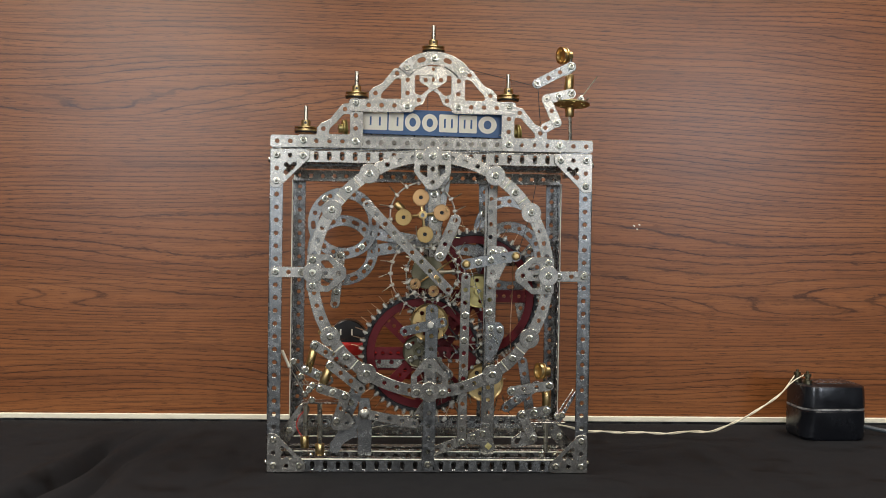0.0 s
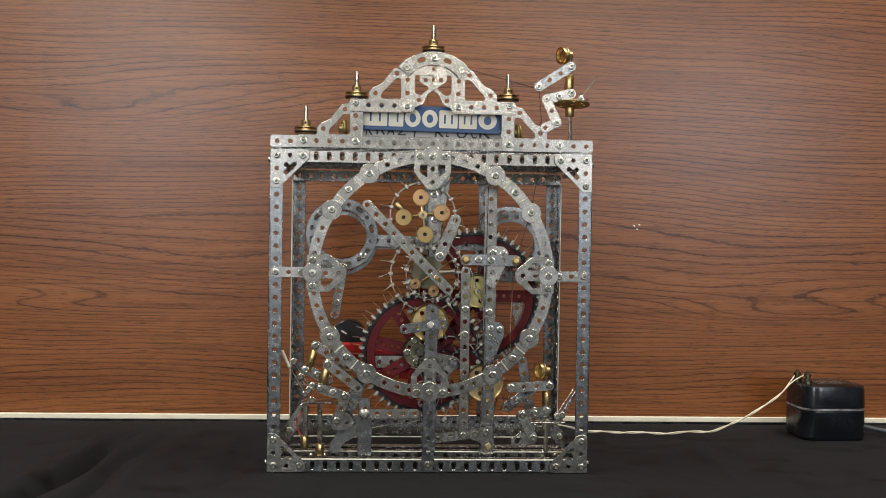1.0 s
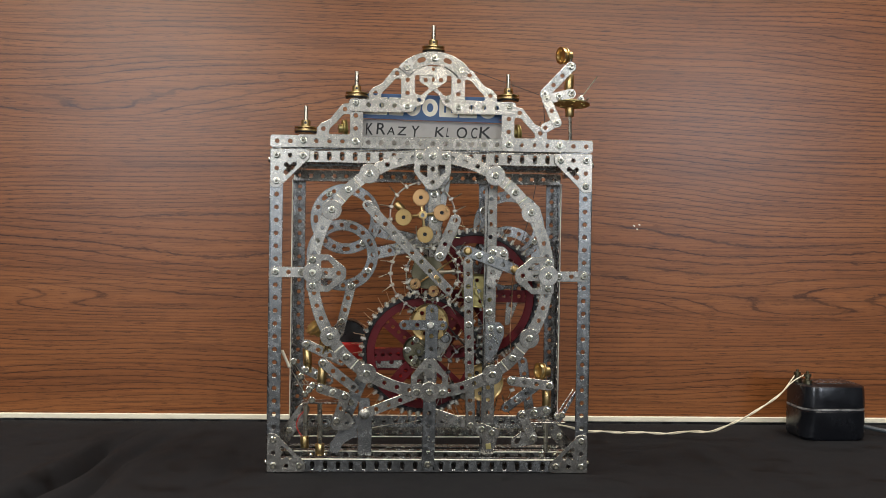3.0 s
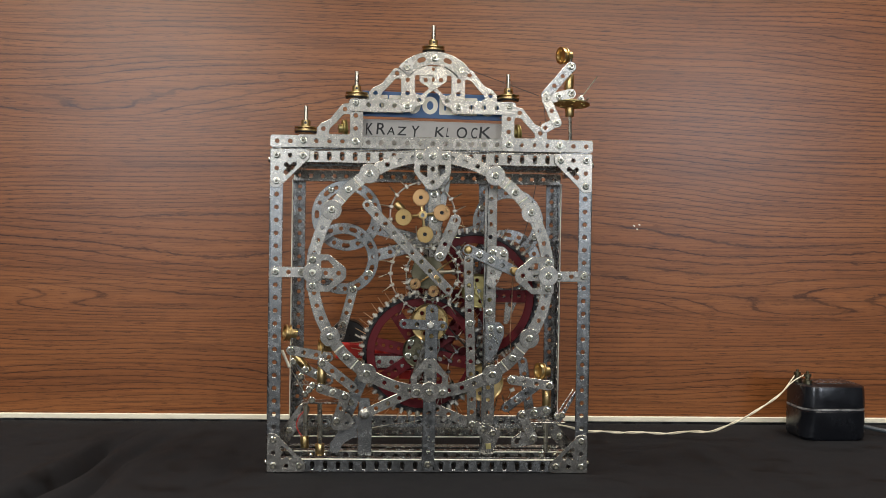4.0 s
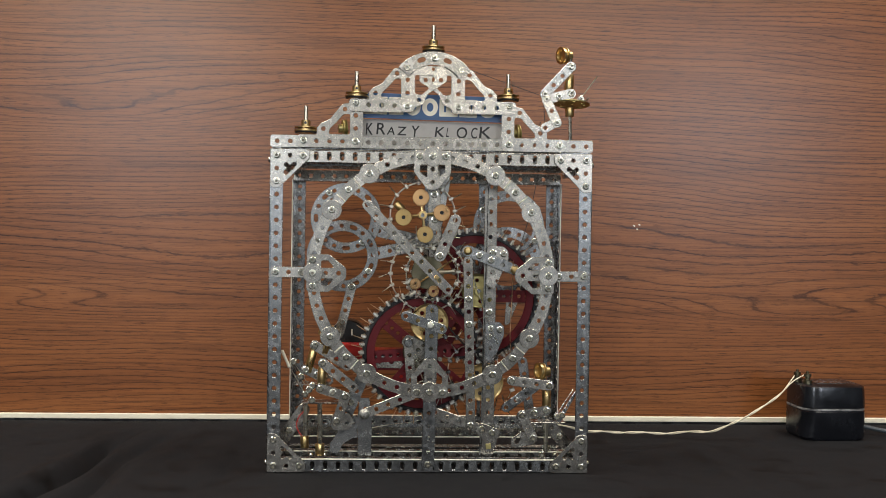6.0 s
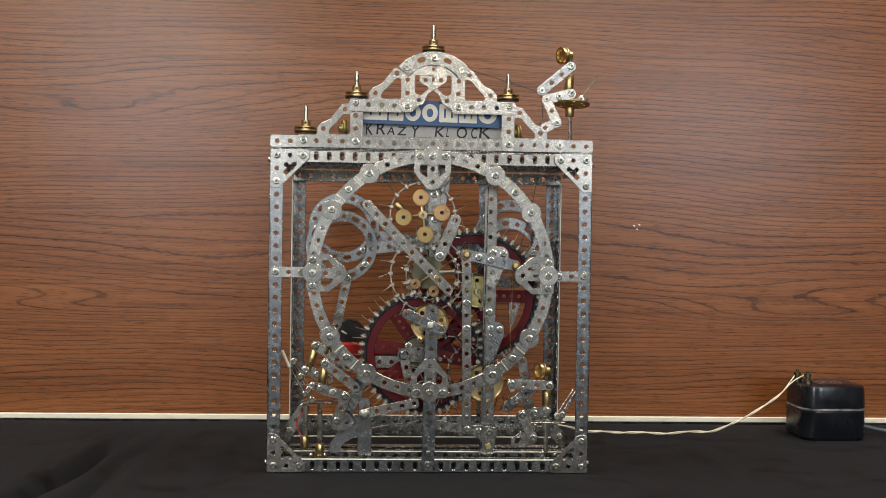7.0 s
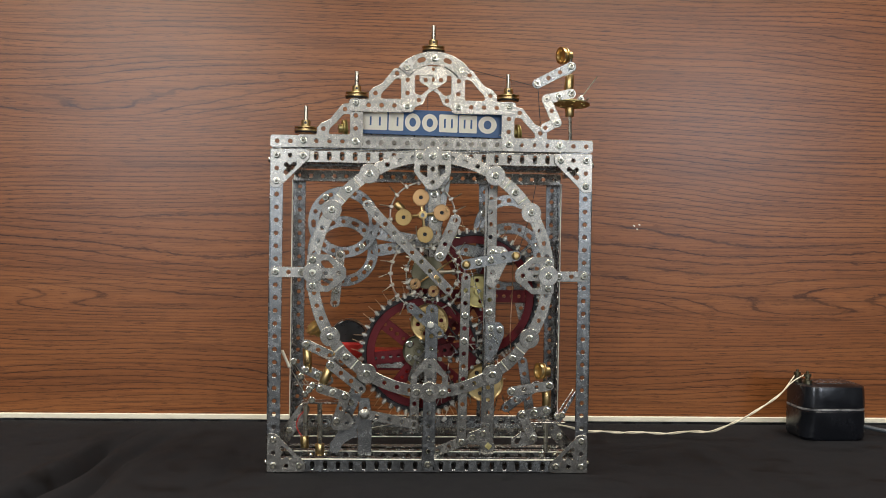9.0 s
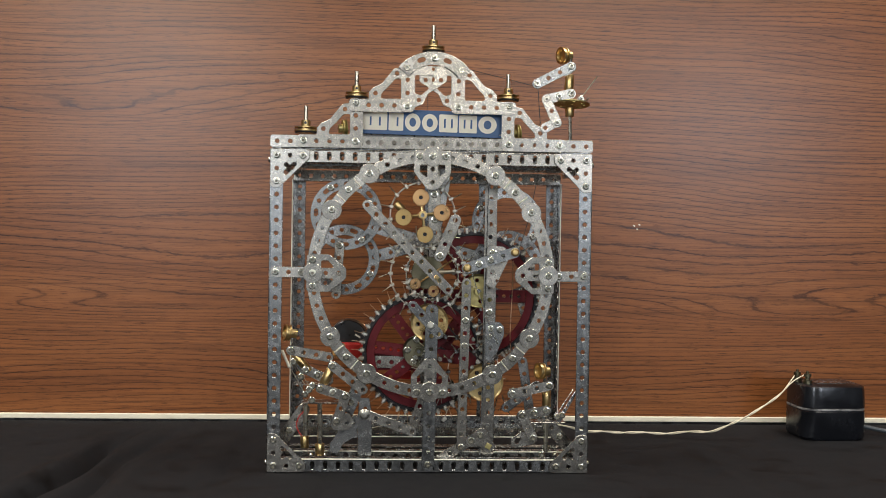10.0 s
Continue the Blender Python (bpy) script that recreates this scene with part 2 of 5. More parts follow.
def add_lathe(bm, profile, m=None, n=20):
    """Turned about local z; profile of (radius, height)."""
    m = m or Matrix()
    rings = []
    for r, h in profile:
        if r < 1e-6:
            rings.append([bm.verts.new(m @ Vector((0, 0, h)))])
        else:
            rings.append([bm.verts.new(m @ Vector((r * math.cos(2 * math.pi * i / n), r * math.sin(2 * math.pi * i / n), h))) for i in range(n)])
    for a, b in zip(rings, rings[1:]):
        for i in range(n):
            j = (i + 1) % n
            if len(a) == 1 and len(b) == 1:
                continue
            if len(a) == 1:
                bm.faces.new((a[0], b[i], b[j]))
            elif len(b) == 1:
                bm.faces.new((a[i], a[j], b[0]))
            else:
                bm.faces.new((a[i], a[j], b[j], b[i]))


def along(p0, p1):
    """The pose at p0 whose z axis points to p1."""
    d = Vector(p1) - Vector(p0)
    return Matrix.Translation(p0) @ d.to_track_quat("Z", "Y").to_matrix().to_4x4()


def add_rod(bm, p0, p1, r, n=8, r2=None):
    l = (Vector(p1) - Vector(p0)).length
    add_lathe(bm, [(0, 0), (r, 0), (r if r2 is None else r2, l), (0, l)], along(p0, p1), n)


def add_box(bm, x0, x1, y0, y1, z0, z1, bevel=0.0):
    vs = [bm.verts.new((x, y, z)) for x in (x0, x1) for y in (y0, y1) for z in (z0, z1)]
    fs = [bm.faces.new([vs[i] for i in q]) for q in ((0, 1, 3, 2), (4, 6, 7, 5), (0, 4, 5, 1), (2, 3, 7, 6), (0, 2, 6, 4), (1, 5, 7, 3))]
    if bevel:
        es = list({e for f in fs for e in f.edges})
        bmesh.ops.bevel(bm, geom=es, offset=bevel, segments=2, affect="EDGES", profile=0.5)


def mesh_of(name, bm, mat, smooth=False):
    bmesh.ops.recalc_face_normals(bm, faces=bm.faces)
    me = bpy.data.meshes.new(name)
    bm.to_mesh(me)
    bm.free()
    me.materials.append(mat)
    if smooth:
        for p in me.polygons:
            p.use_smooth = True
        me.set_sharp_from_angle(angle=radians(38))
    return me


def part(name, bm, mat, parent=None, label="", m=None, smooth=False):
    me = bm if isinstance(bm, bpy.types.Mesh) else mesh_of(name, bm, mat, smooth)
    ob = new(name, me)
    if parent is not None:
        ob.parent = parent
    if m is not None:
        ob.matrix_basis = m
    if label:
        ob["label"] = label
    return ob


def flat(x, y, z, deg=0.0):
    """A pose in a plane facing the front, turned counter-clockwise as seen from there."""
    return pose(x, y, z, 0, -deg, 0)


def tube(name, pts, r, mat, parent=None, label="", res=6):
    """A cord along points, as a mesh."""
    cu = bpy.data.curves.new(name, "CURVE")
    cu.dimensions, cu.bevel_depth, cu.bevel_resolution, cu.resolution_u, cu.use_fill_caps = "3D", r, 2, res, True
    sp = cu.splines.new("NURBS")
    sp.points.add(len(pts) - 1)
    for p, c in zip(sp.points, pts):
        p.co = (*c, 1)
    sp.use_endpoint_u, sp.order_u = True, min(4, len(pts))
    tmp = bpy.data.objects.new("tmp", cu)
    me = bpy.data.meshes.new_from_object(tmp)
    bpy.data.objects.remove(tmp)
    me.materials.clear()
    me.materials.append(mat)
    for p in me.polygons:
        p.use_smooth = True
    return part(name, me, mat, parent, label)


MESHES = {}


def strip_mesh(n, mat=None, width=PITCH, slots=()):
    """A perforated strip with n holes along x from the origin."""
    mat = mat or STEEL
    key = ("strip", n, mat.name, width, tuple(slots))
    if key not in MESHES:
        w, l = width / 2, (n - 1) * PITCH
        outer = [(w * math.cos(a), w * math.sin(a)) for a in [math.pi / 2 + math.pi * i / 8 for i in range(9)]]
        outer += [(l + w * math.cos(a), w * math.sin(a)) for a in [-math.pi / 2 + math.pi * i / 8 for i in range(9)]]
        hs = [slot(i * PITCH, 0, 0.004, HOLE, 0) if i in slots else circle(i * PITCH, 0, HOLE) for i in range(n)]
        bm = bmesh.new()
        add_plate(bm, outer, hs)
        MESHES[key] = mesh_of("strip", bm, mat)
    return MESHES[key]


def bolt_mesh(mat=None):
    mat = mat or BRIGHT
    key = ("bolt", mat.name)
    if key not in MESHES:
        bm = bmesh.new()
        h, rr = 0.0026, 0.0030
        add_lathe(bm, [(0.0036, 0.0002), (0.0036, 0.0006), (rr, 0.0007), (rr, h * 0.7), (rr * 0.84, h), (rr * 0.5, h), (rr * 0.46, h * 0.15), (0, h * 0.15)], Matrix.Rotation(math.pi / 2, 4, "X"), 10)
        MESHES[key] = mesh_of("bolt", bm, mat, True)
        # Shade down in the socket is put in as a darker material.
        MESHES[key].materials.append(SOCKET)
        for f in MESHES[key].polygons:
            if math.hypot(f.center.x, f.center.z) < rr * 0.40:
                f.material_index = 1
    return MESHES[key]


def bolt(parent, x, z, y=0.0, mat=None, deg=0):
    return part("bolt", bolt_mesh(mat), None, parent, m=flat(x, y, z, deg))


def washer_mesh(r=0.0099):
    key = ("washer", r)
    if key not in MESHES:
        bm = bmesh.new()
        add_plate(bm, circle(0, 0, r, 28), [circle(0, 0, HOLE)], 0.0011)
        MESHES[key] = mesh_of("washer", bm, STEEL)
    return MESHES[key]


NARROW = 0.0098


def strip_between(name, p0, p1, parent, mat=None, n=None, bolts=(0, -1), label="", width=PITCH):
    """A strip whose first hole lies at p0, running towards p1 in a front plane. Bolts sit in the holes given."""
    dx, dz = p1[0] - p0[0], p1[2] - p0[2]
    n = n or max(2, round(math.hypot(dx, dz) / PITCH) + 1)
    ob = part(name, strip_mesh(n, mat, width), None, parent, label, flat(*p0, math.degrees(math.atan2(dz, dx))))
    for b in bolts:
        bolt(ob, (b % n) * PITCH, 0)
    return ob


def group_of(name, label, category, m=None, group="", kind=""):
    ob = new(name)
    ob.empty_display_size = 0.02
    if m is not None:
        ob.matrix_basis = m
    return tagged(ob, label, category, group, kind)

# ---------------------------------------------------------------- room
TABLE_BACK, WALL_Y = 0.281, 0.292


def slab(name, x0, x1, y0, y1, z0, z1, mat, label):
    bm = bmesh.new()
    add_box(bm, x0, x1, y0, y1, z0, z1)
    return tagged(part(name, bm, mat), label, name.split("_")[0], kind="structure")


slab("wall_north", -4.2, 4.2, WALL_Y, WALL_Y + 0.1, -0.75, CEIL, WOOD, "dark teak laminate panel wall behind the table")
south = slab("wall_south", -4.2, 4.2, -9.1, -9.0, -0.75, 0.9, PLASTER, "grey plaster wall with two windows")
for x0, x1, z0, z1 in ((-4.2, 4.2, 1.8, CEIL), (-4.2, -3.2, 0.9, 1.8), (-1.6, 2.4, 0.9, 1.8), (4.0, 4.2, 0.9, 1.8)):
    bm = bmesh.new()
    add_box(bm, x0, x1, -9.1, -9.0, z0, z1)
    part("wall_piece", bm, PLASTER, south)
for i, wx in enumerate((-2.4, 3.2)):
    win = group_of("window_%d" % (i + 1), "white framed window with daylight in the far wall", "window", kind="structure")
    for x0, x1, z0, z1 in ((-0.8, 0.8, 0.9, 0.95), (-0.8, 0.8, 1.75, 1.8), (-0.8, -0.75, 0.95, 1.75), (0.75, 0.8, 0.95, 1.75), (-0.02, 0.02, 0.95, 1.75)):
        bm = bmesh.new()
        add_box(bm, wx + x0, wx + x1, -9.0, -8.96, z0, z1)
        part("window_frame", bm, TRIM, win)
slab("wall_west", -4.3, -4.2, -9.1, WALL_Y + 0.1, -0.75, CEIL, PLASTER, "grey plaster side wall of the room")
slab("wall_east", 4.2, 4.3, -9.1, WALL_Y + 0.1, -0.75, CEIL, PLASTER, "grey plaster side wall of the room")
slab("ceiling", -4.3, 4.3, -9.1, WALL_Y + 0.1, CEIL, CEIL + 0.1, CEILING, "white painted ceiling of the room")
slab("floor", -4.3, 4.3, -9.1, WALL_Y + 0.1, -0.85, -0.75, CARPET, "grey carpet floor under the table")

bm = bmesh.new()
add_box(bm, -1.6, 1.6, WALL_Y - 0.005, WALL_Y - 0.0005, 0.0008, 0.0074, 0.001)
trim = tagged(part("trim", bm, TRIM), "cream plastic edging strip along the wall panel", "trim", kind="structure")
# Black strip added below the trim, in place of the shade in that gap.
bm = bmesh.new()
add_box(bm, -1.6, 1.6, WALL_Y - 0.0045, WALL_Y - 0.0005, -0.03, 0.0006)
part("rubber_seal", bm, BLACK, trim, "black strip added as the shaded gap under the edging strip")

# table with a black cloth
bm = bmesh.new()
add_box(bm, -1.5, 1.5, -1.24, TABLE_BACK - 0.01, -0.05, -0.026, 0.003)
table = tagged(part("table", bm, BLACK), "long trestle table under a black cloth", "table")
for tx in (-1.4, 1.4):
    for ty in (-1.15, 0.2):
        bm = bmesh.new()
        add_rod(bm, (tx, ty, -0.75), (tx, ty, -0.05), 0.018, 12)
        part("leg", bm, STEEL_DARK, table)


def cloth_height(x, y):
    """Low folds that run askew over the cloth, flat under the clock."""
    keep = 1.0 - max(0.0, min(1.0, 1.35 - max(abs(x) / 0.19, abs(y - 0.06) / 0.12)))
    f = 0.0
    for a, b, w, h in ((0.09, -0.353, 0.009, -0.017), (0.09, -0.373, 0.014, 0.006), (0.085, -0.314, 0.010, -0.014), (0.085, -0.281, 0.014, 0.006), (0.11, -0.206, 0.016, -0.008), (0.22, -0.50, 0.05, 0.008), (-0.15, 0.37, 0.03, 0.003), (0.12, 0.30, 0.012, 0.0022), (0.1, 0.66, 0.02, 0.004)):
        d = (x - b) - a * y + 0.006 * math.sin(y * 21 + b * 40)
        f += h * math.exp(-(d / w) ** 2) * (0.75 + 0.25 * math.sin(y * 9 + b * 30))
    f += 0.0022 * (noise.noise(Vector((x * 5, y * 7, 0.3))) + 0.4 * noise.noise(Vector((x * 14, y * 17, 2.3))))
    if y > 0.2:
        f += (y - 0.2) / 0.07 * 0.012 * max(0, noise.noise(Vector((x * 7, 3.1, 0))) + 0.25)
    back = max(0.0, min(1.0, (y - 0.12) / 0.12))
    return f * keep * (1 - 0.97 * back)


bm = bmesh.new()
nx, ny = 640, 80
rows = []
for j in range(ny + 1):
    row = []
    for i in range(nx + 1):
        x = -1.5 + 3.0 * i / nx
        y = -1.25 + (TABLE_BACK + 1.25) * (j / ny) ** 0.6
        yy = y + (0.006 * noise.noise(Vector((x * 6, 0, 1.7))) if j == ny else 0)
        row.append(bm.verts.new((x, yy, cloth_height(x, y) - 0.0006)))
    rows.append(row)
drop_f = [bm.verts.new((v.co.x, v.co.y - 0.02 - 0.012 * math.sin(v.co.x * 40), -0.5)) for v in rows[0]]
drop_b = [bm.verts.new((v.co.x, v.co.y + 0.004, -0.2)) for v in rows[-1]]
rows = [drop_f] + rows + [drop_b]
for a, b in zip(rows, rows[1:]):
    for i in range(nx):
        bm.faces.new((a[i], a[i + 1], b[i + 1], b[i]))
tagged(part("tablecloth", bm, CLOTH, smooth=True), "black creased tablecloth spread over the table", "tablecloth")

# ---------------------------------------------------------------- the clock frame
clock = group_of("skeleton_clock", "open skeleton clock of perforated nickel-plated metal strips", "clock")
HALF, TOP, BOT = 12 * PITCH, 0.3111, 0.0063
BACK = 0.1143


def girder_mesh(n, mat):
    """An angle girder along x: slotted flange facing the front, round-holed flange running back at the top."""
    key = ("girder", n, mat.name)
    if key not in MESHES:
        bm = bmesh.new()
        l, e = (n - 1) * PITCH, PITCH / 2
        outer = [(-e, -e), (l + e, -e), (l + e, e), (-e, e)]
        add_plate(bm, outer, [slot(i * PITCH, 0, 0.0042, HOLE * 0.86) for i in range(n)], edge=0.0006)
        add_plate(bm, [(-e, 0.0), (l + e, 0.0), (l + e, PITCH), (-e, PITCH)], [circle(i * PITCH, e, HOLE, 10) for i in range(n)], GAUGE,
                  Matrix(((1, 0, 0, 0), (0, 0, 1, GAUGE), (0, -1, 0, e), (0, 0, 0, 1))))
        add_rod(bm, (-e, 0.0008, e - 0.0006), (l + e, 0.0008, e - 0.0006), 0.0011, 12)
        MESHES[key] = mesh_of("girder", bm, mat, True)
    return MESHES[key]


def round_girder(n, mat):
    """A rear girder with round holes and a narrow flange running forward at its foot."""
    bm = bmesh.new()
    l, e = (n - 1) * PITCH, PITCH / 2
    add_plate(bm, [(-e, -e), (l + e, -e), (l + e, e), (-e, e)], [circle(i * PITCH, 0, HOLE) for i in range(n)], edge=0.0006)
    add_plate(bm, [(-e, -PITCH), (l + e, -PITCH), (l + e, 0.0), (-e, 0.0)], [circle(i * PITCH, -e, HOLE, 10) for i in range(n)], GAUGE,
              Matrix(((1, 0, 0, 0), (0, 0, 1, 0), (0, 1, 0, -e), (0, 0, 0, 1))))
    return mesh_of("round_girder", bm, mat)


def post_mesh(n, mat, side):
    """An upright angle girder: round holes in front, the other flange running back on its outer side."""
    key = ("post", n, mat.name, side)
    if key not in MESHES:
        bm = bmesh.new()
        l, e = (n - 1) * PITCH, PITCH / 2
        add_plate(bm, [(-e, -e), (e, -e), (e, l + e), (-e, l + e)], [circle(0, i * PITCH, HOLE) for i in range(n)], edge=0.0005)
        x0 = -e if side < 0 else e
        add_plate(bm, [(0, -e), (PITCH, -e), (PITCH, l + e), (0, l + e)], [slot(e, i * PITCH, 0.004, HOLE) for i in range(n)], GAUGE,
                  Matrix(((0, 1, 0, x0 - (0 if side < 0 else GAUGE)), (1, 0, 0, GAUGE), (0, 0, 1, 0), (0, 0, 0, 1))))
        add_rod(bm, (x0 * 0.92, 0.0008, -e), (x0 * 0.92, 0.0008, l + e), 0.0011, 12)
        MESHES[key] = mesh_of("post", bm, mat, True)
    return MESHES[key]


def slotted_flange(side):
    """A slotted side flange running forward from the outer edge of a rear upright."""
    x = side * (HALF - PITCH / 2) + (0.0010 if side < 0 else -0.003)
    d, l = 0.0225, 22 * PITCH
    bm = bmesh.new()
    add_plate(bm, [(0, 0), (d, 0), (d, l), (0, l)], [slot(d * 0.5, PITCH / 2 + i * PITCH, 0.004, HOLE * 1.3) for i in range(22)], GAUGE, Matrix(((0, 1, 0, 0), (1, 0, 0, 0), (0, 0, 1, 0), (0, 0, 0, 1))))
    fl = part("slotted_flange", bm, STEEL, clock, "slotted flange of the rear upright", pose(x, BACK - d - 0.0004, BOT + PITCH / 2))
    # The gleam on the flange's front edge, put in as a pale rod.
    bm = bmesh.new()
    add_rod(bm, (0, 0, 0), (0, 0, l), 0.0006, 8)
    part("edge", bm, EDGE, fl, "bare edge, its highlight put in as a pale rod")


def edge_highlight(x0, x1, y, z):
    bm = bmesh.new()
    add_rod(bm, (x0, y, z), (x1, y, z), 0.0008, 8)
    part("girder_edge", bm, EDGE, clock, "bare girder edge, its highlight put in as a pale rod")


# Ceiling gleam along the base girders, laid on as pale rods.
edge_highlight(-HALF + 0.006, HALF - 0.006, 0.0002, BOT + PITCH / 2 - 0.0002)
edge_highlight(-HALF + 0.010, HALF - 0.006, 0.0322, BOT + 0.0013 + PITCH / 2)
part("girder", girder_mesh(25, STEEL), None, clock, "slotted angle girder", pose(-HALF, 0, TOP))
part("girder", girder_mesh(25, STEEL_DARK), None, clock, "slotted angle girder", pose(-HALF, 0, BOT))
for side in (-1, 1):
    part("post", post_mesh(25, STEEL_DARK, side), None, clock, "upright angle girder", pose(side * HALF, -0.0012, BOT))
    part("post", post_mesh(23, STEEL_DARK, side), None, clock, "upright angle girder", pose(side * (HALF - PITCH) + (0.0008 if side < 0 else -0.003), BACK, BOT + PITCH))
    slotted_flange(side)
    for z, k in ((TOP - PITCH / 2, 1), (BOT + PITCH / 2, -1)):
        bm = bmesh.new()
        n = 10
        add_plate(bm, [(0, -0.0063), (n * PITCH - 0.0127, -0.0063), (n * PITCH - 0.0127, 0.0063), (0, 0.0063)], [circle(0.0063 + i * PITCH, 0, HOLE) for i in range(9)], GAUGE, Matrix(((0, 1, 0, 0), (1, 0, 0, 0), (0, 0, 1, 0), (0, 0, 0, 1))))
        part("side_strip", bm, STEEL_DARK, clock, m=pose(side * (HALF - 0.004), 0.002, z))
part("girder", round_girder(23, STEEL), None, clock, "angle girder with round holes", pose(-HALF + PITCH, BACK - 0.0018, TOP - PITCH - 0.0010))
bm = bmesh.new()
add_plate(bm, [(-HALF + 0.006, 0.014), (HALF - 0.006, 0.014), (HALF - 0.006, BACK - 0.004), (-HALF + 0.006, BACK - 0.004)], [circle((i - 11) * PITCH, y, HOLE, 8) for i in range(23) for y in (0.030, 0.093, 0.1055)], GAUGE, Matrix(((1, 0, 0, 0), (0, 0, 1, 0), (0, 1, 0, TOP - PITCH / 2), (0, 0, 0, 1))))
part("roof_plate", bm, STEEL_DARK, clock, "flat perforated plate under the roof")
part("rail", strip_mesh(23, STEEL), None, clock, "perforated strip rail", pose(-HALF + PITCH, BACK - 0.0012, BOT + PITCH))
bm = bmesh.new()
add_box(bm, -HALF + PITCH / 2, HALF - PITCH / 2, BACK, BACK + PITCH, BOT + PITCH / 2, BOT + PITCH / 2 + 0.001)
part("rail_flange", bm, STEEL_DARK, clock)
part("rail", strip_mesh(22, STEEL_DARK), None, clock, "perforated strip rail", pose(-HALF + 1.5 * PITCH, 0.0980, 0.0329))
edge_highlight(-HALF + 0.012, HALF - 0.016, 0.0900, 0.0181)
bm = bmesh.new()
add_box(bm, -HALF + 0.010, HALF - 0.012, 0.0600, 0.0720, 0.0121, 0.0137, 0.0003)
part("cross_rail", bm, STEEL, clock, "flat nickel-plated rail in the base")
# cross girders inside the base and under the top
part("girder", girder_mesh(24, STEEL), None, clock, "slotted angle girder", pose(-HALF + PITCH / 2, 0.032, BOT + 0.0015))
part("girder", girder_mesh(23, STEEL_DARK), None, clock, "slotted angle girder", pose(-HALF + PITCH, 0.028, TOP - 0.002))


def gusset_mesh():
    """A three-cornered corner plate with a clover-like cut-out; right angle at the upper left."""
    if "gusset" not in MESHES:
        p, e = PITCH, PITCH / 2
        bm = bmesh.new()
        outer = rounded([(-e, e), (2 * p + e, e), (2 * p + e, -e * 0.4), (e * 0.4, -2 * p - e), (-e, -2 * p - e)], [0.001, 0.0062, 0.0055, 0.0055, 0.0062])
        c = (0.92 * p, -0.92 * p)
        w, l, q = 0.0021, 0.0078, math.sqrt(0.5)
        tee = [(-l, -w), (l, -w), (l, w), (w, w), (w, 0.0072), (-w, 0.0072), (-w, w), (-l, w)]
        cut = rounded([(c[0] + (u - v) * q + 0.0012, c[1] + (u + v) * q - 0.0012) for u, v in tee], [w, w, w, 0.0004, w, w, 0.0004, w], 3)
        hs = [circle(0, 0, HOLE), circle(p, 0, HOLE), circle(2 * p, 0, HOLE), circle(0, -p, HOLE), circle(0, -2 * p, HOLE), cut]
        add_plate(bm, outer, hs)
        MESHES["gusset"] = mesh_of("gusset", bm, STEEL)
    return MESHES["gusset"]


for sx in (-1, 1):
    for sz, zc in ((1, TOP), (-1, BOT)):
        g = part("corner_plate", gusset_mesh(), None, clock, "three-cornered plate with a cut-out", Matrix.LocRotScale((sx * HALF, -0.0024, zc), None, (-sx, 1, sz)))
        for bx, bz in ((0, 0), (2, 0), (0, -2)):
            bolt(g, bx * PITCH, bz * PITCH, 0)
    for z in (TOP - 0.004, BOT + 0.002):
        b = part("bolt", bolt_mesh(), None, clock, m=pose(sx * (HALF + PITCH / 2), 0.006, z, 0, 0, 90 * sx))

# dial ring: four curved strips, lapped at the diagonals
RX, RZ = 0.0000, 0.1963
RR = 0.1160
DIAL_Y = -0.0045


def arc_plate(bm, r, a0, a1, w, holes, thick=GAUGE, m=None, seg=28, slots=()):
    def pt(rad, a):
        return (rad * math.cos(radians(a)), rad * math.sin(radians(a)))
    outer = [pt(r + w / 2, a0 + (a1 - a0) * i / seg) for i in range(seg + 1)] + [pt(r - w / 2, a1 + (a0 - a1) * i / seg) for i in range(seg + 1)]
    hs = []
    for k in range(holes):
        a = a0 + (a1 - a0) * (k + 0.5) / holes
        x, z = pt(r, a)
        hs.append(slot(x, z, 0.004, HOLE, a + 90) if k in slots else circle(x, z, HOLE))
    add_plate(bm, outer, hs, thick, m)


for k in range(4):
    bm = bmesh.new()
    arc_plate(bm, RR, -45 + 90 * k, 45 + 90 * k, 0.0119, 14)
    part("dial_arc", bm, STEEL, clock, "curved perforated strip of the dial ring", pose(RX, DIAL_Y, RZ))
    bm = bmesh.new()
    a = 45 + 90 * k
    arc_plate(bm, RR, a - 5.5, a + 5.5, 0.0121, 1)
    lap = part("lap_plate", bm, STEEL, clock, "", pose(RX, DIAL_Y - 0.0012, RZ))
    # Light caught by both lap ends, put in as pale rods.
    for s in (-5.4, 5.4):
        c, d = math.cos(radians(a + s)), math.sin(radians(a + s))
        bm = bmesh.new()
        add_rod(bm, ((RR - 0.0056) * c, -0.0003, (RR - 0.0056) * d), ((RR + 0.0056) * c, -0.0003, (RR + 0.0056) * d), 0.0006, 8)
        part("lap_edge", bm, EDGE, lap, "lap edge, its highlight put in as a pale rod")
    bolt(lap, RR * math.cos(radians(a)), RR * math.sin(radians(a)))
for k in range(12):
    a = 30 * k + (0, 2.3, -2.3)[k % 3]
    x, z = RX + RR * math.cos(radians(a)), RZ + RR * math.sin(radians(a))
    w = part("hour_disc", washer_mesh(), None, clock, "round nickel-plated disc", flat(x, DIAL_Y - 0.0025, z))
    bolt(w, 0, 0)


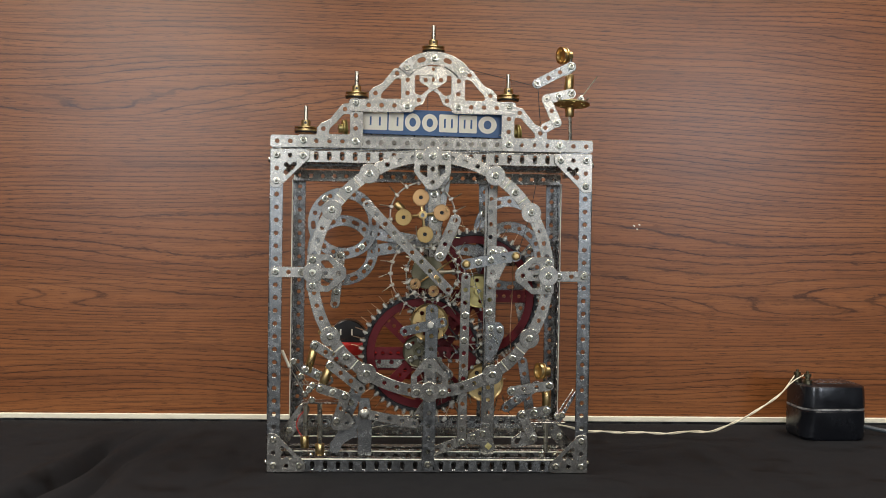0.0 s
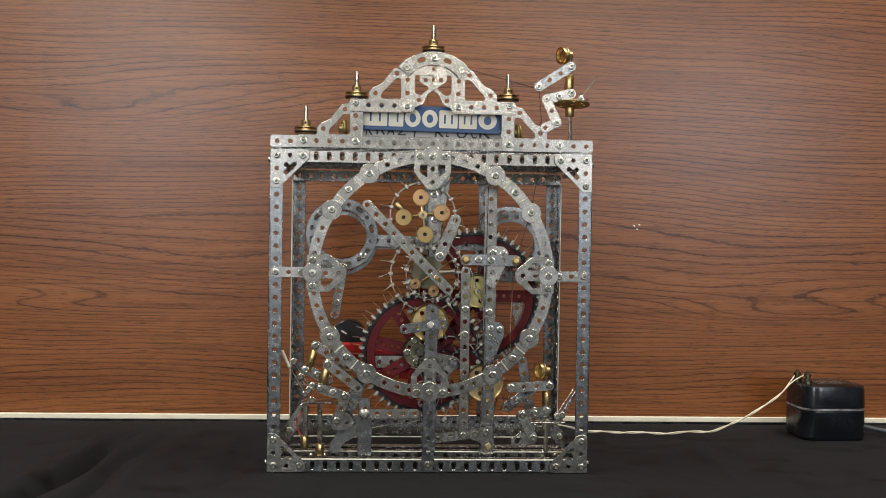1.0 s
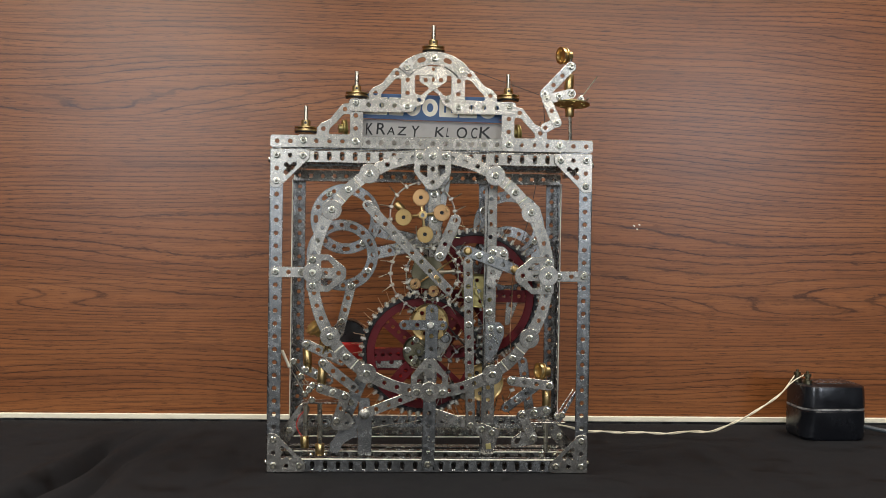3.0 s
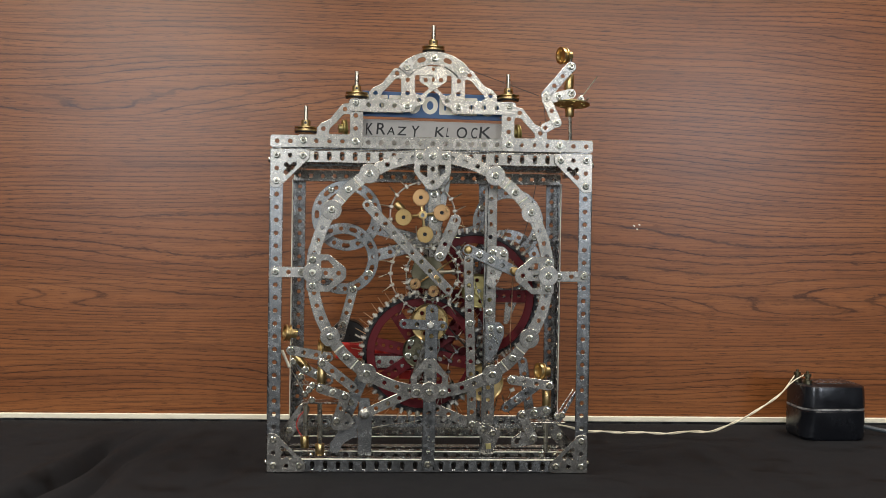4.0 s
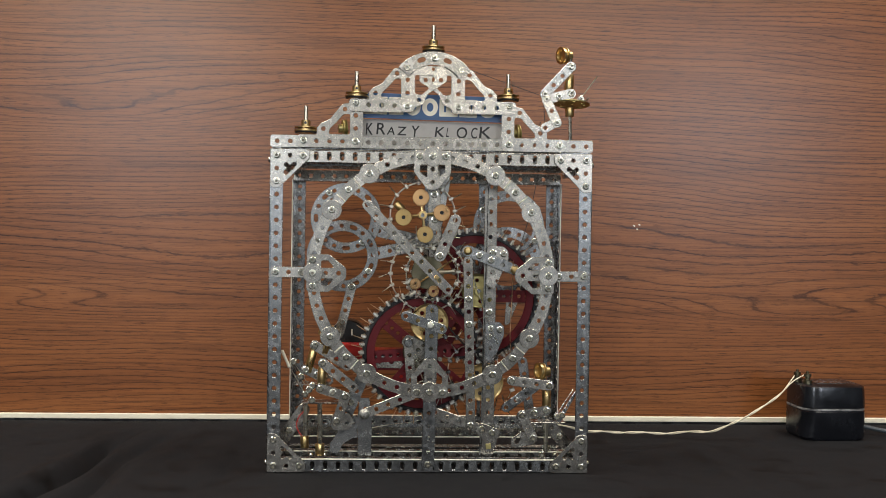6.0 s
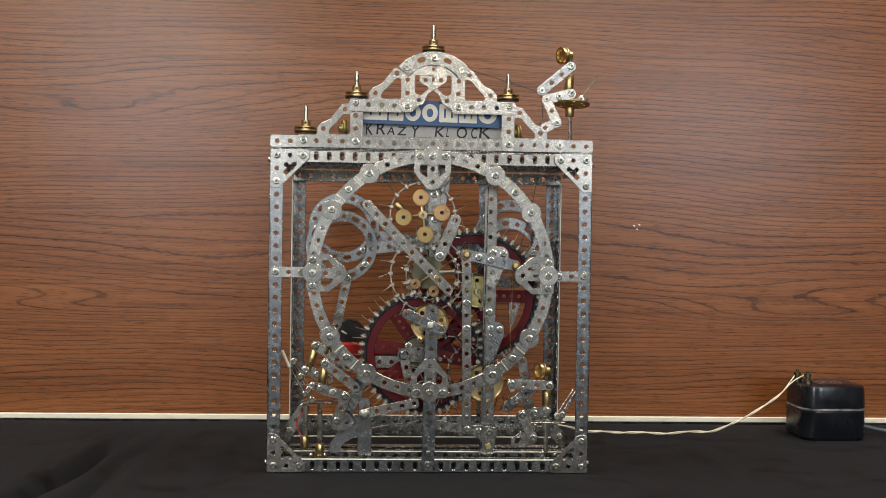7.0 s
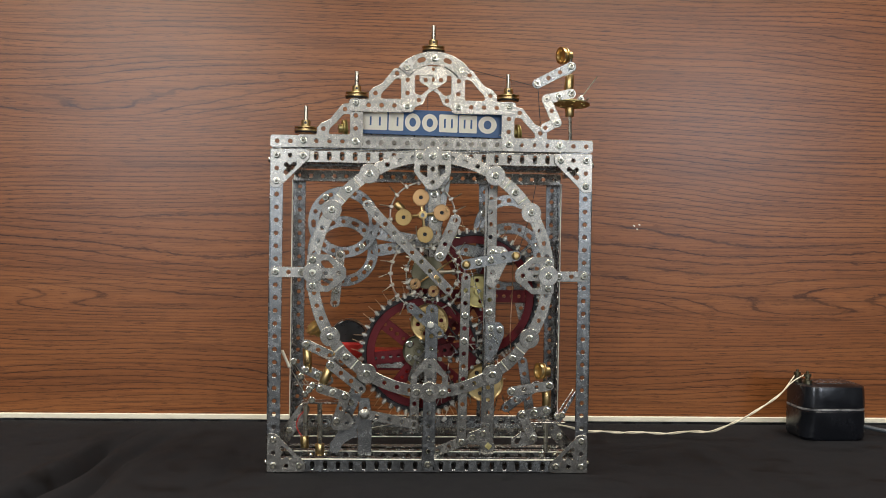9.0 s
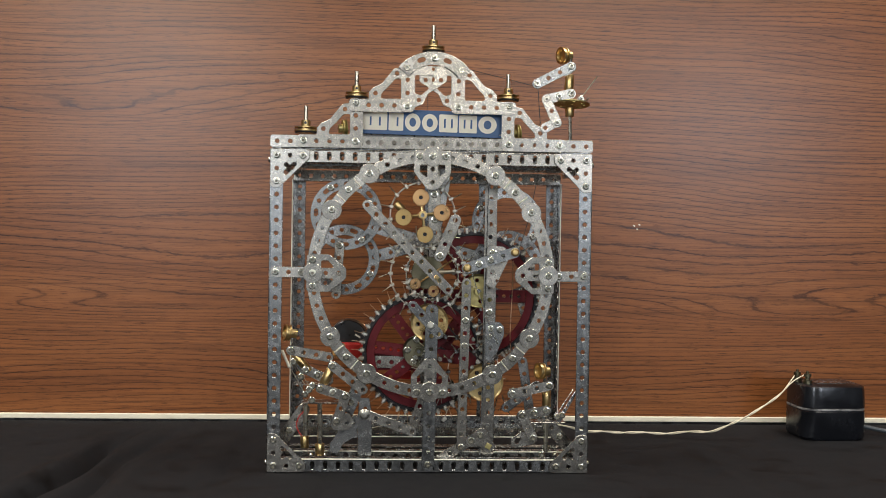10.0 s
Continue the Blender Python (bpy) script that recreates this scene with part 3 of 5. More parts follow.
def pointed_mesh():
    """A flat trunnion: a plate with a bolt row at one end, narrowing to a rounded point along -z."""
    if "pointed" not in MESHES:
        p, bm = PITCH, bmesh.new()
        outer = rounded([(-p * 1.45, 0.006), (p * 1.45, 0.006), (p * 1.45, -0.0160), (0.0050, -0.0330), (-0.0050, -0.0330), (-p * 1.45, -0.0160)], [0.004, 0.004, 0.0025, 0.006, 0.006, 0.0025])
        hs = [circle(-p, 0, HOLE), circle(p, 0, HOLE), circle(0, 0, HOLE), circle(0, -p, HOLE), circle(0, -2 * p, HOLE)]
        hs += [rounded([(s * 0.0053, -0.0084), (s * 0.0122, -0.0084), (s * 0.0122, -0.0152), (s * 0.0053, -0.0212)], 0.0011, 2) for s in (-1, 1)]
        add_plate(bm, outer, hs)
        MESHES["pointed"] = mesh_of("pointed", bm, STEEL)
    return MESHES["pointed"]


for a, name in ((0, "top"), (90, "left"), (180, "bottom"), (270, "right")):
    aa = 90 + a
    x, z = RX + RR * math.cos(radians(aa)), RZ + RR * math.sin(radians(aa))
    g = part("trunnion", pointed_mesh(), None, clock, "pointed nickel plate", flat(x, DIAL_Y - 0.0012, z, a))
    for s in (-1, 1):
        bolt(g, s * PITCH, 0)
    if name == "bottom":
        for bz, bw in ((-0.0225, 0.004), (-0.0255, 0.008)):
            bm = bmesh.new()
            add_box(bm, -bw / 2, bw / 2, -0.0002, 0.0002, bz - 0.0006, bz + 0.0006)
            part("stamp_bar", bm, BRIGHT, g)
strip_between("stay", (-HALF, -0.0024, RZ + 0.0005), (-HALF + 1, -0.0024, RZ), clock, n=4, bolts=(0, 2), width=0.0104)
strip_between("stay", (HALF, -0.0024, RZ - 0.0005), (HALF - 1, -0.0024, RZ), clock, n=4, bolts=(0, 2), width=0.0104)

# pediment
bm = bmesh.new()
add_plate(bm, rounded([(-0.0068, -0.0061), (0.3116, -0.0061), (0.3116, 0.0061), (-0.0068, 0.0061)], 0.0024, 3), [circle(i * PITCH, 0, HOLE) for i in range(25)])
part("pediment_base", bm, STEEL, clock, "flat perforated rail", pose(-HALF, -0.0016, 0.3251))
# The shadow between girder and pediment, added as a dark strip.
bm = bmesh.new()
add_box(bm, -HALF - 0.005, HALF + 0.005, 0.0015, 0.0125, TOP + PITCH / 2 + 0.0004, 0.3215, 0.0003)
part("packing_strip", bm, STEEL_DARK, clock, "dark strip added as shade between the top girder and the pediment")
U = PITCH / 22.6


def bracket_mesh():
    """An architectural bracket: a long foot, an upright and a swept outer edge with a cut-out."""
    if "bracket" not in MESHES:
        bm = bmesh.new()
        foot, top = -102, 76
        outline = [(foot, -12), (13, -12), (13, top), (-6, top), (-9, 67), (-24, 65), (-34, 52), (-46, 37), (-60, 31), (-68, 22), (-68, 11), (foot, 11)]
        outer = rounded([(x * U, z * U) for x, z in outline], [0.004, 0.006, 0.005, 0.005, 0.002, 0.007, 0.008, 0.008, 0.005, 0.004, 0.001, 0.004])
        cut = rounded([(x * U, z * U) for x, z in ((-47, 12), (-10, 12), (-10, 48), (-22, 46), (-33, 33), (-45, 21))], 0.0022, 3)
        hs = [circle(-i * PITCH, 0, HOLE) for i in range(5)] + [circle(0, i * PITCH, HOLE) for i in range(1, 4)]
        hs += [circle(-19 * U, 56 * U, HOLE), circle(-56 * U, 21 * U, HOLE), cut]
        add_plate(bm, outer, hs)
        MESHES["bracket"] = mesh_of("bracket", bm, STEEL)
    return MESHES["bracket"]


def mirrored(x, y, z, s, deg=0.0):
    return flat(x, y, z, deg) @ Matrix.Diagonal((s, 1, 1, 1))


for s, low, up in ((1, (-0.0760, -0.0028, 0.3258), (-0.0256, -0.0040, 0.3616)), (-1, (0.0748, -0.0028, 0.3254), (0.0244, -0.0040, 0.3613))):
    for loc, bolts in ((low, ((0, 0), (-4, 0), (0, 3))), (up, ((0, 0),))):
        g = part("bracket", bracket_mesh(), None, clock, "swept bracket plate with a cut-out", mirrored(*loc, s))
        for i, j in bolts:
            bolt(g, i * PITCH, j * PITCH)

# crossed plates and arch in the middle of the pediment
for s, loc, y in ((1, (-0.0257, -0.0052, 0.3614), 0), (-1, (0.0244, -0.0041, 0.3613), 0)):
    bm = bmesh.new()
    pts = [(-11, -11), (8, -11), (14, -2), (27, 3), (35, 21), (56, 35), (69, 44), (69, 58), (62, 70), (-12, 70)]
    cut = [(12, 54), (42, 54), (48, 47), (34, 28), (24, 19), (13, 22)]
    add_plate(bm, rounded([(x * U, z * U) for x, z in pts], 0.004), [rounded([(x * U, z * U) for x, z in cut], 0.0025, 3), circle(0, 0, HOLE), circle(0, PITCH, HOLE), circle(0, 2 * PITCH, HOLE), circle(20 * U, 10.5 * U, HOLE), circle(46 * U, 65 * U, HOLE), circle(58 * U, 46 * U, HOLE)])
    g = part("scroll_plate", bm, STEEL, clock, "plate with a scrolled cut-out", mirrored(*loc, s))
    bolt(g, 0, 0)
bm = bmesh.new()
arc_plate(bm, 0.0385, 41, 139, 0.0135, 5, slots=(1, 3))
arch = part("arch", bm, STEEL, clock, "curved strip over the pediment", flat(*(-0.0004, -0.0066, 0.3698), -1.2))
for a in (46, 90, 134):
    bolt(arch, 0.0385 * math.cos(radians(a)), 0.0385 * math.sin(radians(a)))
for a in (49, 131):
    bm = bmesh.new()
    arc_plate(bm, 0.0385, a - 10, a + 10, 0.0137, 0, seg=6)
    part("lap_plate", bm, STEEL, clock, "", flat(*(-0.0004, -0.0074, 0.3697), -1.2))


def finial(x, y, z):
    """A turned brass pulley with its boss and a steel rod."""
    f = tagged(part("finial", mesh_of("finial", turned([(0, 0), (0.0085, 0), (0.0085, 0.0015), (0.0115, 0.0018), (0.0115, 0.003), (0.0085, 0.0037), (0.0085, 0.0043), (0.0112, 0.005), (0.0112, 0.006), (0.007, 0.0066), (0.0045, 0.007), (0.0045, 0.0125), (0, 0.0125)]), BRASS, True), None, None, "", pose(x, y, z)),
               "brass pulley finial with a steel rod on the pediment", "finial", "finials along the pediment")
    part("spike", turned([(0, 0.0125), (0.0021, 0.0125), (0.0021, 0.0265), (0.0015, 0.027), (0, 0.027)], 10), PALE, f, "pale steel rod", smooth=True)
    part("grub_screw", turned([(0, 0), (0.0013, 0), (0.0013, 0.0008), (0, 0.0008)], 8), BLACK, f, m=pose(0, -0.0042, 0.0098, 90, 0, 0))
    part("rubber_ring", turned([(0.0088, 0.0001), (0.0106, 0.0001), (0.0108, 0.0012), (0.0088, 0.0015)], 20), RUBBER, f, "black rubber ring")
    return f


def turned(profile, n=20):
    bm = bmesh.new()
    add_lathe(bm, profile, None, n)
    return bm


for loc in ((-0.1251, 0.0040, 0.3335), (-0.0757, 0.0040, 0.3684), (-0.0006, 0.0040, 0.4152), (0.0743, 0.0040, 0.3689)):
    finial(*loc)
for loc in ((-0.0872, 0.0110, 0.3400), (0.0850, 0.0110, 0.3385)):
    part("pulley", turned([(0, -0.0065), (0.0042, -0.0065), (0.0042, -0.0022), (0.0085, -0.0020), (0.0087, -0.0012), (0.0072, -0.0002), (0.0072, 0.0002), (0.0087, 0.0012), (0.0085, 0.0020), (0, 0.0022)], 20), BRASS_DULL, clock, "dull brass pulley seen edge-on", Matrix.Translation(loc) @ pose(0, 0, 0, 0, 84, 12), smooth=True)

# sign that rises and the card behind it
SIGN = (-0.0006, 0.0060, 0.3460)
sign = tagged(part("sign_board", bmesh.new(), BLUE), "blue printed sign board with cream shapes hung by a thread", "sign")
bm = bmesh.new()
add_plate(bm, rounded([(-0.0703, -0.0125), (0.0703, -0.0125), (0.0703, 0.0125), (-0.0703, 0.0125)], 0.0008), [circle(0.068, -0.0095, 0.0009, 8)], 0.0012)
sign.data = mesh_of("sign_board", bm, BLUE)
SIGN_POSE = flat(*SIGN, -0.9)
sign.matrix_basis = SIGN_POSE
x = -0.0690
for w, ring in ((0.0250, 0), (0.0158, 0), (0.0168, 1), (0.0168, 1), (0.0196, 0), (0.0190, 0), (0.0196, 1)):
    bm = bmesh.new()
    w2, h2 = (w - 0.0012) / 2, 0.0088
    if ring:
        o = [(w2 * math.cos(2 * math.pi * i / 24), h2 * math.sin(2 * math.pi * i / 24)) for i in range(24)]
        i_ = [[(w2 * 0.42 * math.cos(2 * math.pi * i / 16), h2 * 0.5 * math.sin(2 * math.pi * i / 16)) for i in range(16)]]
    else:
        o = rounded([(-w2, -h2), (w2, -h2), (w2, h2), (-w2, h2)], 0.0012)
        i_ = [[(c - 0.0009, -h2 * 0.5), (c + 0.0009, -h2 * 0.5), (c + 0.0009, h2 * 0.5), (c - 0.0009, h2 * 0.5)] for c in ((-w2 * 0.38, w2 * 0.38) if w > 0.017 else (w2 * 0.2,))]
    add_plate(bm, o, i_, 0.0002)
    part("cream_shape", bm, CREAM, sign, "cream printed shape", pose(x + w / 2, -0.0003, 0.0002))
    x += w + 0.0002
bm = bmesh.new()
add_plate(bm, [(-0.0703, -0.014), (0.0703, -0.014), (0.0703, 0.0135), (-0.0703, 0.0135)], (), 0.0012)
card = tagged(part("name_card", bm, CARD, None, "", flat(*(-0.0001, 0.0120, 0.3350), -0.9)), "pale grey card with black handwriting behind the pediment", "card")
for ch, lx, lz, wide, tall, slant in (("K", -0.0664, -0.0020, 0.0075, 0.0116, 0.10), ("R", -0.0559, -0.0014, 0.0098, 0.0115, 0.18), ("A", -0.0455, -0.0013, 0.0088, 0.0079, 0.25), ("Z", -0.0354, -0.0015, 0.0100, 0.0086, 0.25), ("Y", -0.0221, -0.0028, 0.0094, 0.0113, 0.25), ("K", 0.0022, -0.0020, 0.0109, 0.0100, 0.30), ("L", 0.0136, -0.0018, 0.0041, 0.0094, 0.35), ("O", 0.0238, -0.0026, 0.0113, 0.0113, 0.15), ("C", 0.0384, -0.0024, 0.0068, 0.0111, 0.15), ("K", 0.0467, -0.0017, 0.0128, 0.0116, 0.20)):
    fc = bpy.data.curves.new("letter", "FONT")
    fc.body, fc.size, fc.extrude, fc.offset = ch, 0.02, 0.0001, 0.00018
    tmp = bpy.data.objects.new("tmp", fc)
    me = bpy.data.meshes.new_from_object(tmp)
    bpy.data.objects.remove(tmp)
    me.materials.clear()
    me.materials.append(INK)
    xs, ys = [v.co.x for v in me.vertices], [v.co.y for v in me.vertices]
    x0, y0, kx, ky = min(xs), min(ys), (wide - slant * tall * 0.4) / (max(xs) - min(xs)), tall / (max(ys) - min(ys))
    for v in me.vertices:
        q = (v.co.y - y0) * ky
        v.co.x, v.co.y = (v.co.x - x0) * kx + slant * q * 0.4, q
    part("letter", me, None, card, "black handwritten letter", pose(lx, -0.0003, lz, 90, 0, 0))

# ---------------------------------------------------------------- figure on the roof
Y0 = -0.002
acrobat = group_of("acrobat_figure", "jointed figure of strips and brass pieces on the roof", "figure")


def collar(name, p0, p1, r, parent, mat=None, label="brass sleeve", n=14):
    bm = bmesh.new()
    l = (Vector(p1) - Vector(p0)).length
    add_lathe(bm, [(0, 0), (r * 0.9, 0), (r, 0.0006), (r, l - 0.0006), (r * 0.9, l), (0, l)], along(p0, p1), n)
    return part(name, bm, mat or BRASS, parent, label, smooth=True)


def rod(name, p0, p1, r, parent, mat=None, label="", n=8):
    bm = bmesh.new()
    add_rod(bm, p0, p1, r, n)
    return part(name, bm, mat or BRIGHT, parent, label, smooth=True)


def head(parent, loc, deg=0.0, tilt=25):
    """A flanged brass wheel on a short boss, its face turned sideways."""
    bm = bmesh.new()
    add_lathe(bm, [(0, 0.003), (0.0058, 0.003), (0.0066, 0.0), (0.0086, -0.0002), (0.0088, 0.0012), (0.0072, 0.0016), (0.0072, 0.0042), (0.0084, 0.0046), (0.0084, 0.0056), (0.0045, 0.006), (0.0045, 0.0125), (0.0033, 0.0128), (0, 0.0128)],
              Matrix.Translation(loc) @ pose(0, 0, 0, 0, 0, tilt) @ Matrix.Rotation(radians(-deg), 4, "Y") @ Matrix.Rotation(math.pi / 2, 4, "Y"), 24)
    return part("head", bm, BRASS, parent, "flanged brass wheel", smooth=True)


rod("stand", (0.1371, 0.0040, 0.3312), (0.1361, 0.0040, 0.3618), 0.0019, acrobat, PALE)
collar("sleeve", (0.1362, 0.0040, 0.3550), (0.1360, 0.0040, 0.3646), 0.0044, acrobat)
bm = bmesh.new()
add_plate(bm, circle(0, 0, 0.0178, 28), [circle(0.0125 * math.cos(i * math.pi / 4), 0.0125 * math.sin(i * math.pi / 4), HOLE) for i in range(8)] + [circle(0, 0, HOLE)], 0.0011)
part("seat_disc", bm, BRASS_DULL, acrobat, "round perforated plate", Matrix.Translation((0.1383, 0.0040, 0.3669)) @ pose(0, 0, 0, 83, 3, 0))
collar("torso", (0.1347, 0.0040, 0.3758), (0.1355, 0.0040, 0.3966), 0.0046, acrobat)
rod("neck", (0.1355, 0.0040, 0.3966), (0.1364, 0.0040, 0.4129), 0.002, acrobat)
head(acrobat, (0.1261, 0.0040, 0.4155), 4)
strip_between("thigh", (0.1115, -0.0040, 0.3709), (0.1361, -0.0040, 0.3770), acrobat, n=3, bolts=(0, 1, 2), width=NARROW)
strip_between("shin", (0.1113, -0.0055, 0.3707), (0.1217, -0.0055, 0.3487), acrobat, n=3, bolts=(2,), width=NARROW)
strip_between("foot", (0.1220, -0.0040, 0.3489), (0.1097, -0.0040, 0.3419), acrobat, n=2, bolts=(), width=NARROW)
for a, b in (((0.1436, 0.0020, 0.3690), (0.1637, 0.0060, 0.3959)), ((0.1481, 0.0020, 0.3680), (0.1552, 0.0040, 0.3740))):
    rod("needle", a, b, 0.0007, acrobat, PALE, n=6)
bolt(acrobat, 0.1465, 0.3722, 0.0)
SHOULDER = (0.1357, -0.0040, 0.4038)
# Shade on this arm is put into its colour by the darker plate.
upper_arm = part("arm", strip_mesh(4, STEEL_DARK, NARROW), None, acrobat, "perforated strip arm", flat(*SHOULDER, 208))
for i in (0, 3):
    bolt(upper_arm, i * PITCH, 0, 0)
bm = bmesh.new()
add_plate(bm, rounded([(-0.008, -0.0045), (0.006, -0.0045), (0.006, 0.0045), (-0.008, 0.0045)], 0.003), [], 0.001)
part("shoulder_plate", bm, STEEL, acrobat, "", flat(*(0.1343, -0.0025, 0.4018), 35))
LINE_TOP = (0.0327, 0.0040, 0.4004)
line_up = rod("thread", (0, 0, 0), (0.0765, 0, 0), 0.00035, clock, THREAD, "dark thread", 5)
line_up.matrix_basis = flat(*LINE_TOP, -13)
line_down = rod("thread", (0, 0, 0), (0.0028, 0, -0.034), 0.00035, clock, THREAD, "dark thread", 5)
line_down.matrix_basis = Matrix.Translation((0.1039, 0.0030, 0.3828))
tube("thread", [(0.1074, 0.0040, 0.3494), (0.1047, 0.0120, 0.3411), (0.1036, 0.0150, 0.3311), (0.1094, 0.0200, 0.3003), (0.1053, 0.0220, 0.2860), (0.1001, 0.0300, 0.2459), (0.0857, 0.0120, 0.2144)], 0.00035, THREAD, clock, "dark thread")
rod("thread", (-0.0053, 0.0120, 0.3794), (-0.0050, 0.0120, 0.3591), 0.0003, clock, THREAD, "dark thread", 5)

# ---------------------------------------------------------------- dial train
long_hand = strip_between("minute_hand", (-0.0634, -0.0140, 0.2634), (0.0143, -0.0140, 0.1842), clock, n=10, bolts=(), label="long perforated strip hand", width=0.0100)
bm = bmesh.new()
add_box(bm, -0.0021, 0.0021, -0.0018, 0, -0.0021, 0.0021, 0.0004)
part("square_nut", bm, BRASS, long_hand, "small square brass nut", m=pose(8 * PITCH - 0.004, 0, 0))
short_hand = strip_between("hour_hand", (0.0228, -0.0110, 0.2500), (0.0073, -0.0110, 0.2127), clock, n=4, bolts=(3,), label="short broad strip hand", width=0.0116)
rod("arbor", (0.0109, -0.0130, 0.1874), (0.0132, 0.0300, 0.1854), 0.002, clock, BRASS)


def pin_wheel(x, y, z, r, pins, pin_len, mat_pin, phase=0.0, tube_r=0.0017, label="thin hoop wheel with wire pins", nuts=True, spokes=0, lean=0, mat=None, nut="nut"):
    """A wire hoop set with pins and nuts, facing the front."""
    bm = bmesh.new()
    q = tube_r * 0.55
    add_lathe(bm, [(r + q * math.cos(k * math.pi / 5), 0.003 + 0.003 * math.sin(k * math.pi / 5)) for k in range(11)], Matrix.Rotation(-math.pi / 2, 4, "X"), 56)
    w = part("pin_wheel", bm, mat or HOOP, clock, label, pose(x, y, z), True)
    key = ("pin", pin_len, mat_pin.name)
    if key not in MESHES:
        b2 = bmesh.new()
        add_rod(b2, (0, 0, 0), (pin_len, 0, 0), 0.0008, 6, 0.0005)
        MESHES[key] = mesh_of("pin", b2, PALE, True)
    if "nut" not in MESHES:
        b2 = bmesh.new()
        add_lathe(b2, [(0, -0.0022), (0.0017, -0.0022), (0.0017, -0.0010), (0.0026, -0.0010), (0.0026, 0.0008), (0.0015, 0.0009), (0.0015, 0.0024), (0, 0.0024)], Matrix.Rotation(math.pi / 2, 4, "Y"), 6)
        MESHES["nut"] = mesh_of("nut", b2, NUT)
        MESHES["dull_nut"] = MESHES["nut"].copy()
        MESHES["dull_nut"].materials[0] = STEEL_DARK
    for i in range(pins):
        a = phase + 360 * i / pins
        part("pin", MESHES[key], None, w, m=flat(r * math.cos(radians(a)), 0, r * math.sin(radians(a)), a + lean * random.uniform(-1, 1)))
        if nuts:
            part("nut", MESHES[nut], None, w, m=flat(r * math.cos(radians(a)), random.uniform(-0.001, 0.001), r * math.sin(radians(a)), a))
    for i in range(spokes):
        a = radians(phase + 15 + 360 * i / spokes)
        b2 = bmesh.new()
        add_rod(b2, (0, 0.001, 0), (r * math.cos(a), 0.001, r * math.sin(a)), 0.0009, 6)
        part("spoke", b2, BRASS, w)
    return w


W1 = (-0.0085, 0.0120, 0.2549)
w1 = pin_wheel(*W1, 0.0325, 16, 0.012, BRIGHT, 8, lean=25)
part("hub", turned([(0, -0.005), (0.004, -0.005), (0.0045, -0.002), (0.0045, 0.006), (0, 0.006)], 14), BRASS, w1, "brass hub", pose(0, 0, 0, -90, 0, 0), True)
for c, mt in (((-0.0106, 0.0080, 0.2722), BRASS_PALE), ((0.0104, 0.0080, 0.2574), BRASS_PALE), ((-0.0061, 0.0080, 0.2357), WEIGHT), ((-0.0277, 0.0080, 0.2523), WEIGHT)):
    bm = bmesh.new()
    add_lathe(bm, [(0.0019, 0.0003), (0.0022, 0.0), (0.0080, 0.0), (0.0084, 0.0005), (0.0084, 0.0058), (0.0019, 0.006), (0.0019, 0.0003)], Matrix.Rotation(-math.pi / 2, 4, "X"), 26)
    part("weight", bm, mt, w1, "round brass weight", Matrix.Translation(Vector(c) - Vector(W1)), True)
    d = Vector(c) - Vector(W1)
    # Black plug added inside the hole, standing for the shade in it.
    b2 = bmesh.new()
    add_rod(b2, (d.x, d.y + 0.0025, d.z), (d.x, d.y + 0.0065, d.z), 0.00185, 12)
    part("bore", b2, BLACK, w1, "black plug added as the shade in the weight's bore")
    b2 = bmesh.new()
    add_rod(b2, (0, -0.001, 0), (d.x * 0.75, 0.0, d.z * 0.75), 0.0016, 8)
    part("spoke", b2, BRASS, w1, "brass spoke")
collar("sleeve", (-0.0358, 0.0120, 0.2663), (-0.0284, 0.0120, 0.2596), 0.004, w1).matrix_basis = Matrix.Translation(-Vector(W1))
W2 = (0.0016, 0.0040, 0.1966)
pin_wheel(*W2, 0.0258, 13, 0.006, BRIGHT, 5, 0.0018, lean=30, mat=BRIGHT)
pin_wheel(*(-0.0023, 0.0200, 0.1959), 0.0375, 20, 0.0125, BRIGHT, 0, 0.0015, lean=22)
w2b = pin_wheel(*(0.0019, 0.0120, 0.1963), 0.0262, 10, 0.0045, BRIGHT, 20, 0.0015, spokes=4)
for c in ((-0.0151, 0.0040, 0.1863), (0.0030, 0.0040, 0.1792)):
    bm = bmesh.new()
    add_lathe(bm, [(0.0016, 0.0), (0.0052, 0.0), (0.0056, 0.0005), (0.0056, 0.005), (0.0016, 0.005), (0.0016, 0.0)], Matrix.Translation(c) @ Matrix.Rotation(-math.pi / 2, 4, "X"), 18)
    part("boss", bm, BRASS_PALE, clock, "pale brass boss", smooth=True)
screw = rod("screw", (0.0077, -0.0020, 0.1984), (0.0215, -0.0020, 0.1990), 0.0018, clock, PALE, "plated screw")
bm = bmesh.new()
add_lathe(bm, [(0, 0), (0.0034, 0), (0.0036, 0.0004), (0.0036, 0.0026), (0.0030, 0.0031), (0, 0.0031)], along((0.0212, -0.0020, 0.1990), (0.03, -0.0020, 0.1994)), 6)
part("hex_nut", bm, NUT, screw, "plated nut")
bm = bmesh.new()
add_lathe(bm, [(0, 0), (0.016, 0), (0.0165, 0.0006), (0.0165, 0.004), (0.016, 0.0046), (0, 0.0046)], Matrix.Translation((-0.0024, 0.0160, 0.1972)) @ Matrix.Rotation(-math.pi / 2, 4, "X"), 30)
part("centre_disc", bm, DARK_BRASS, clock, "tarnished brass disc", smooth=True)

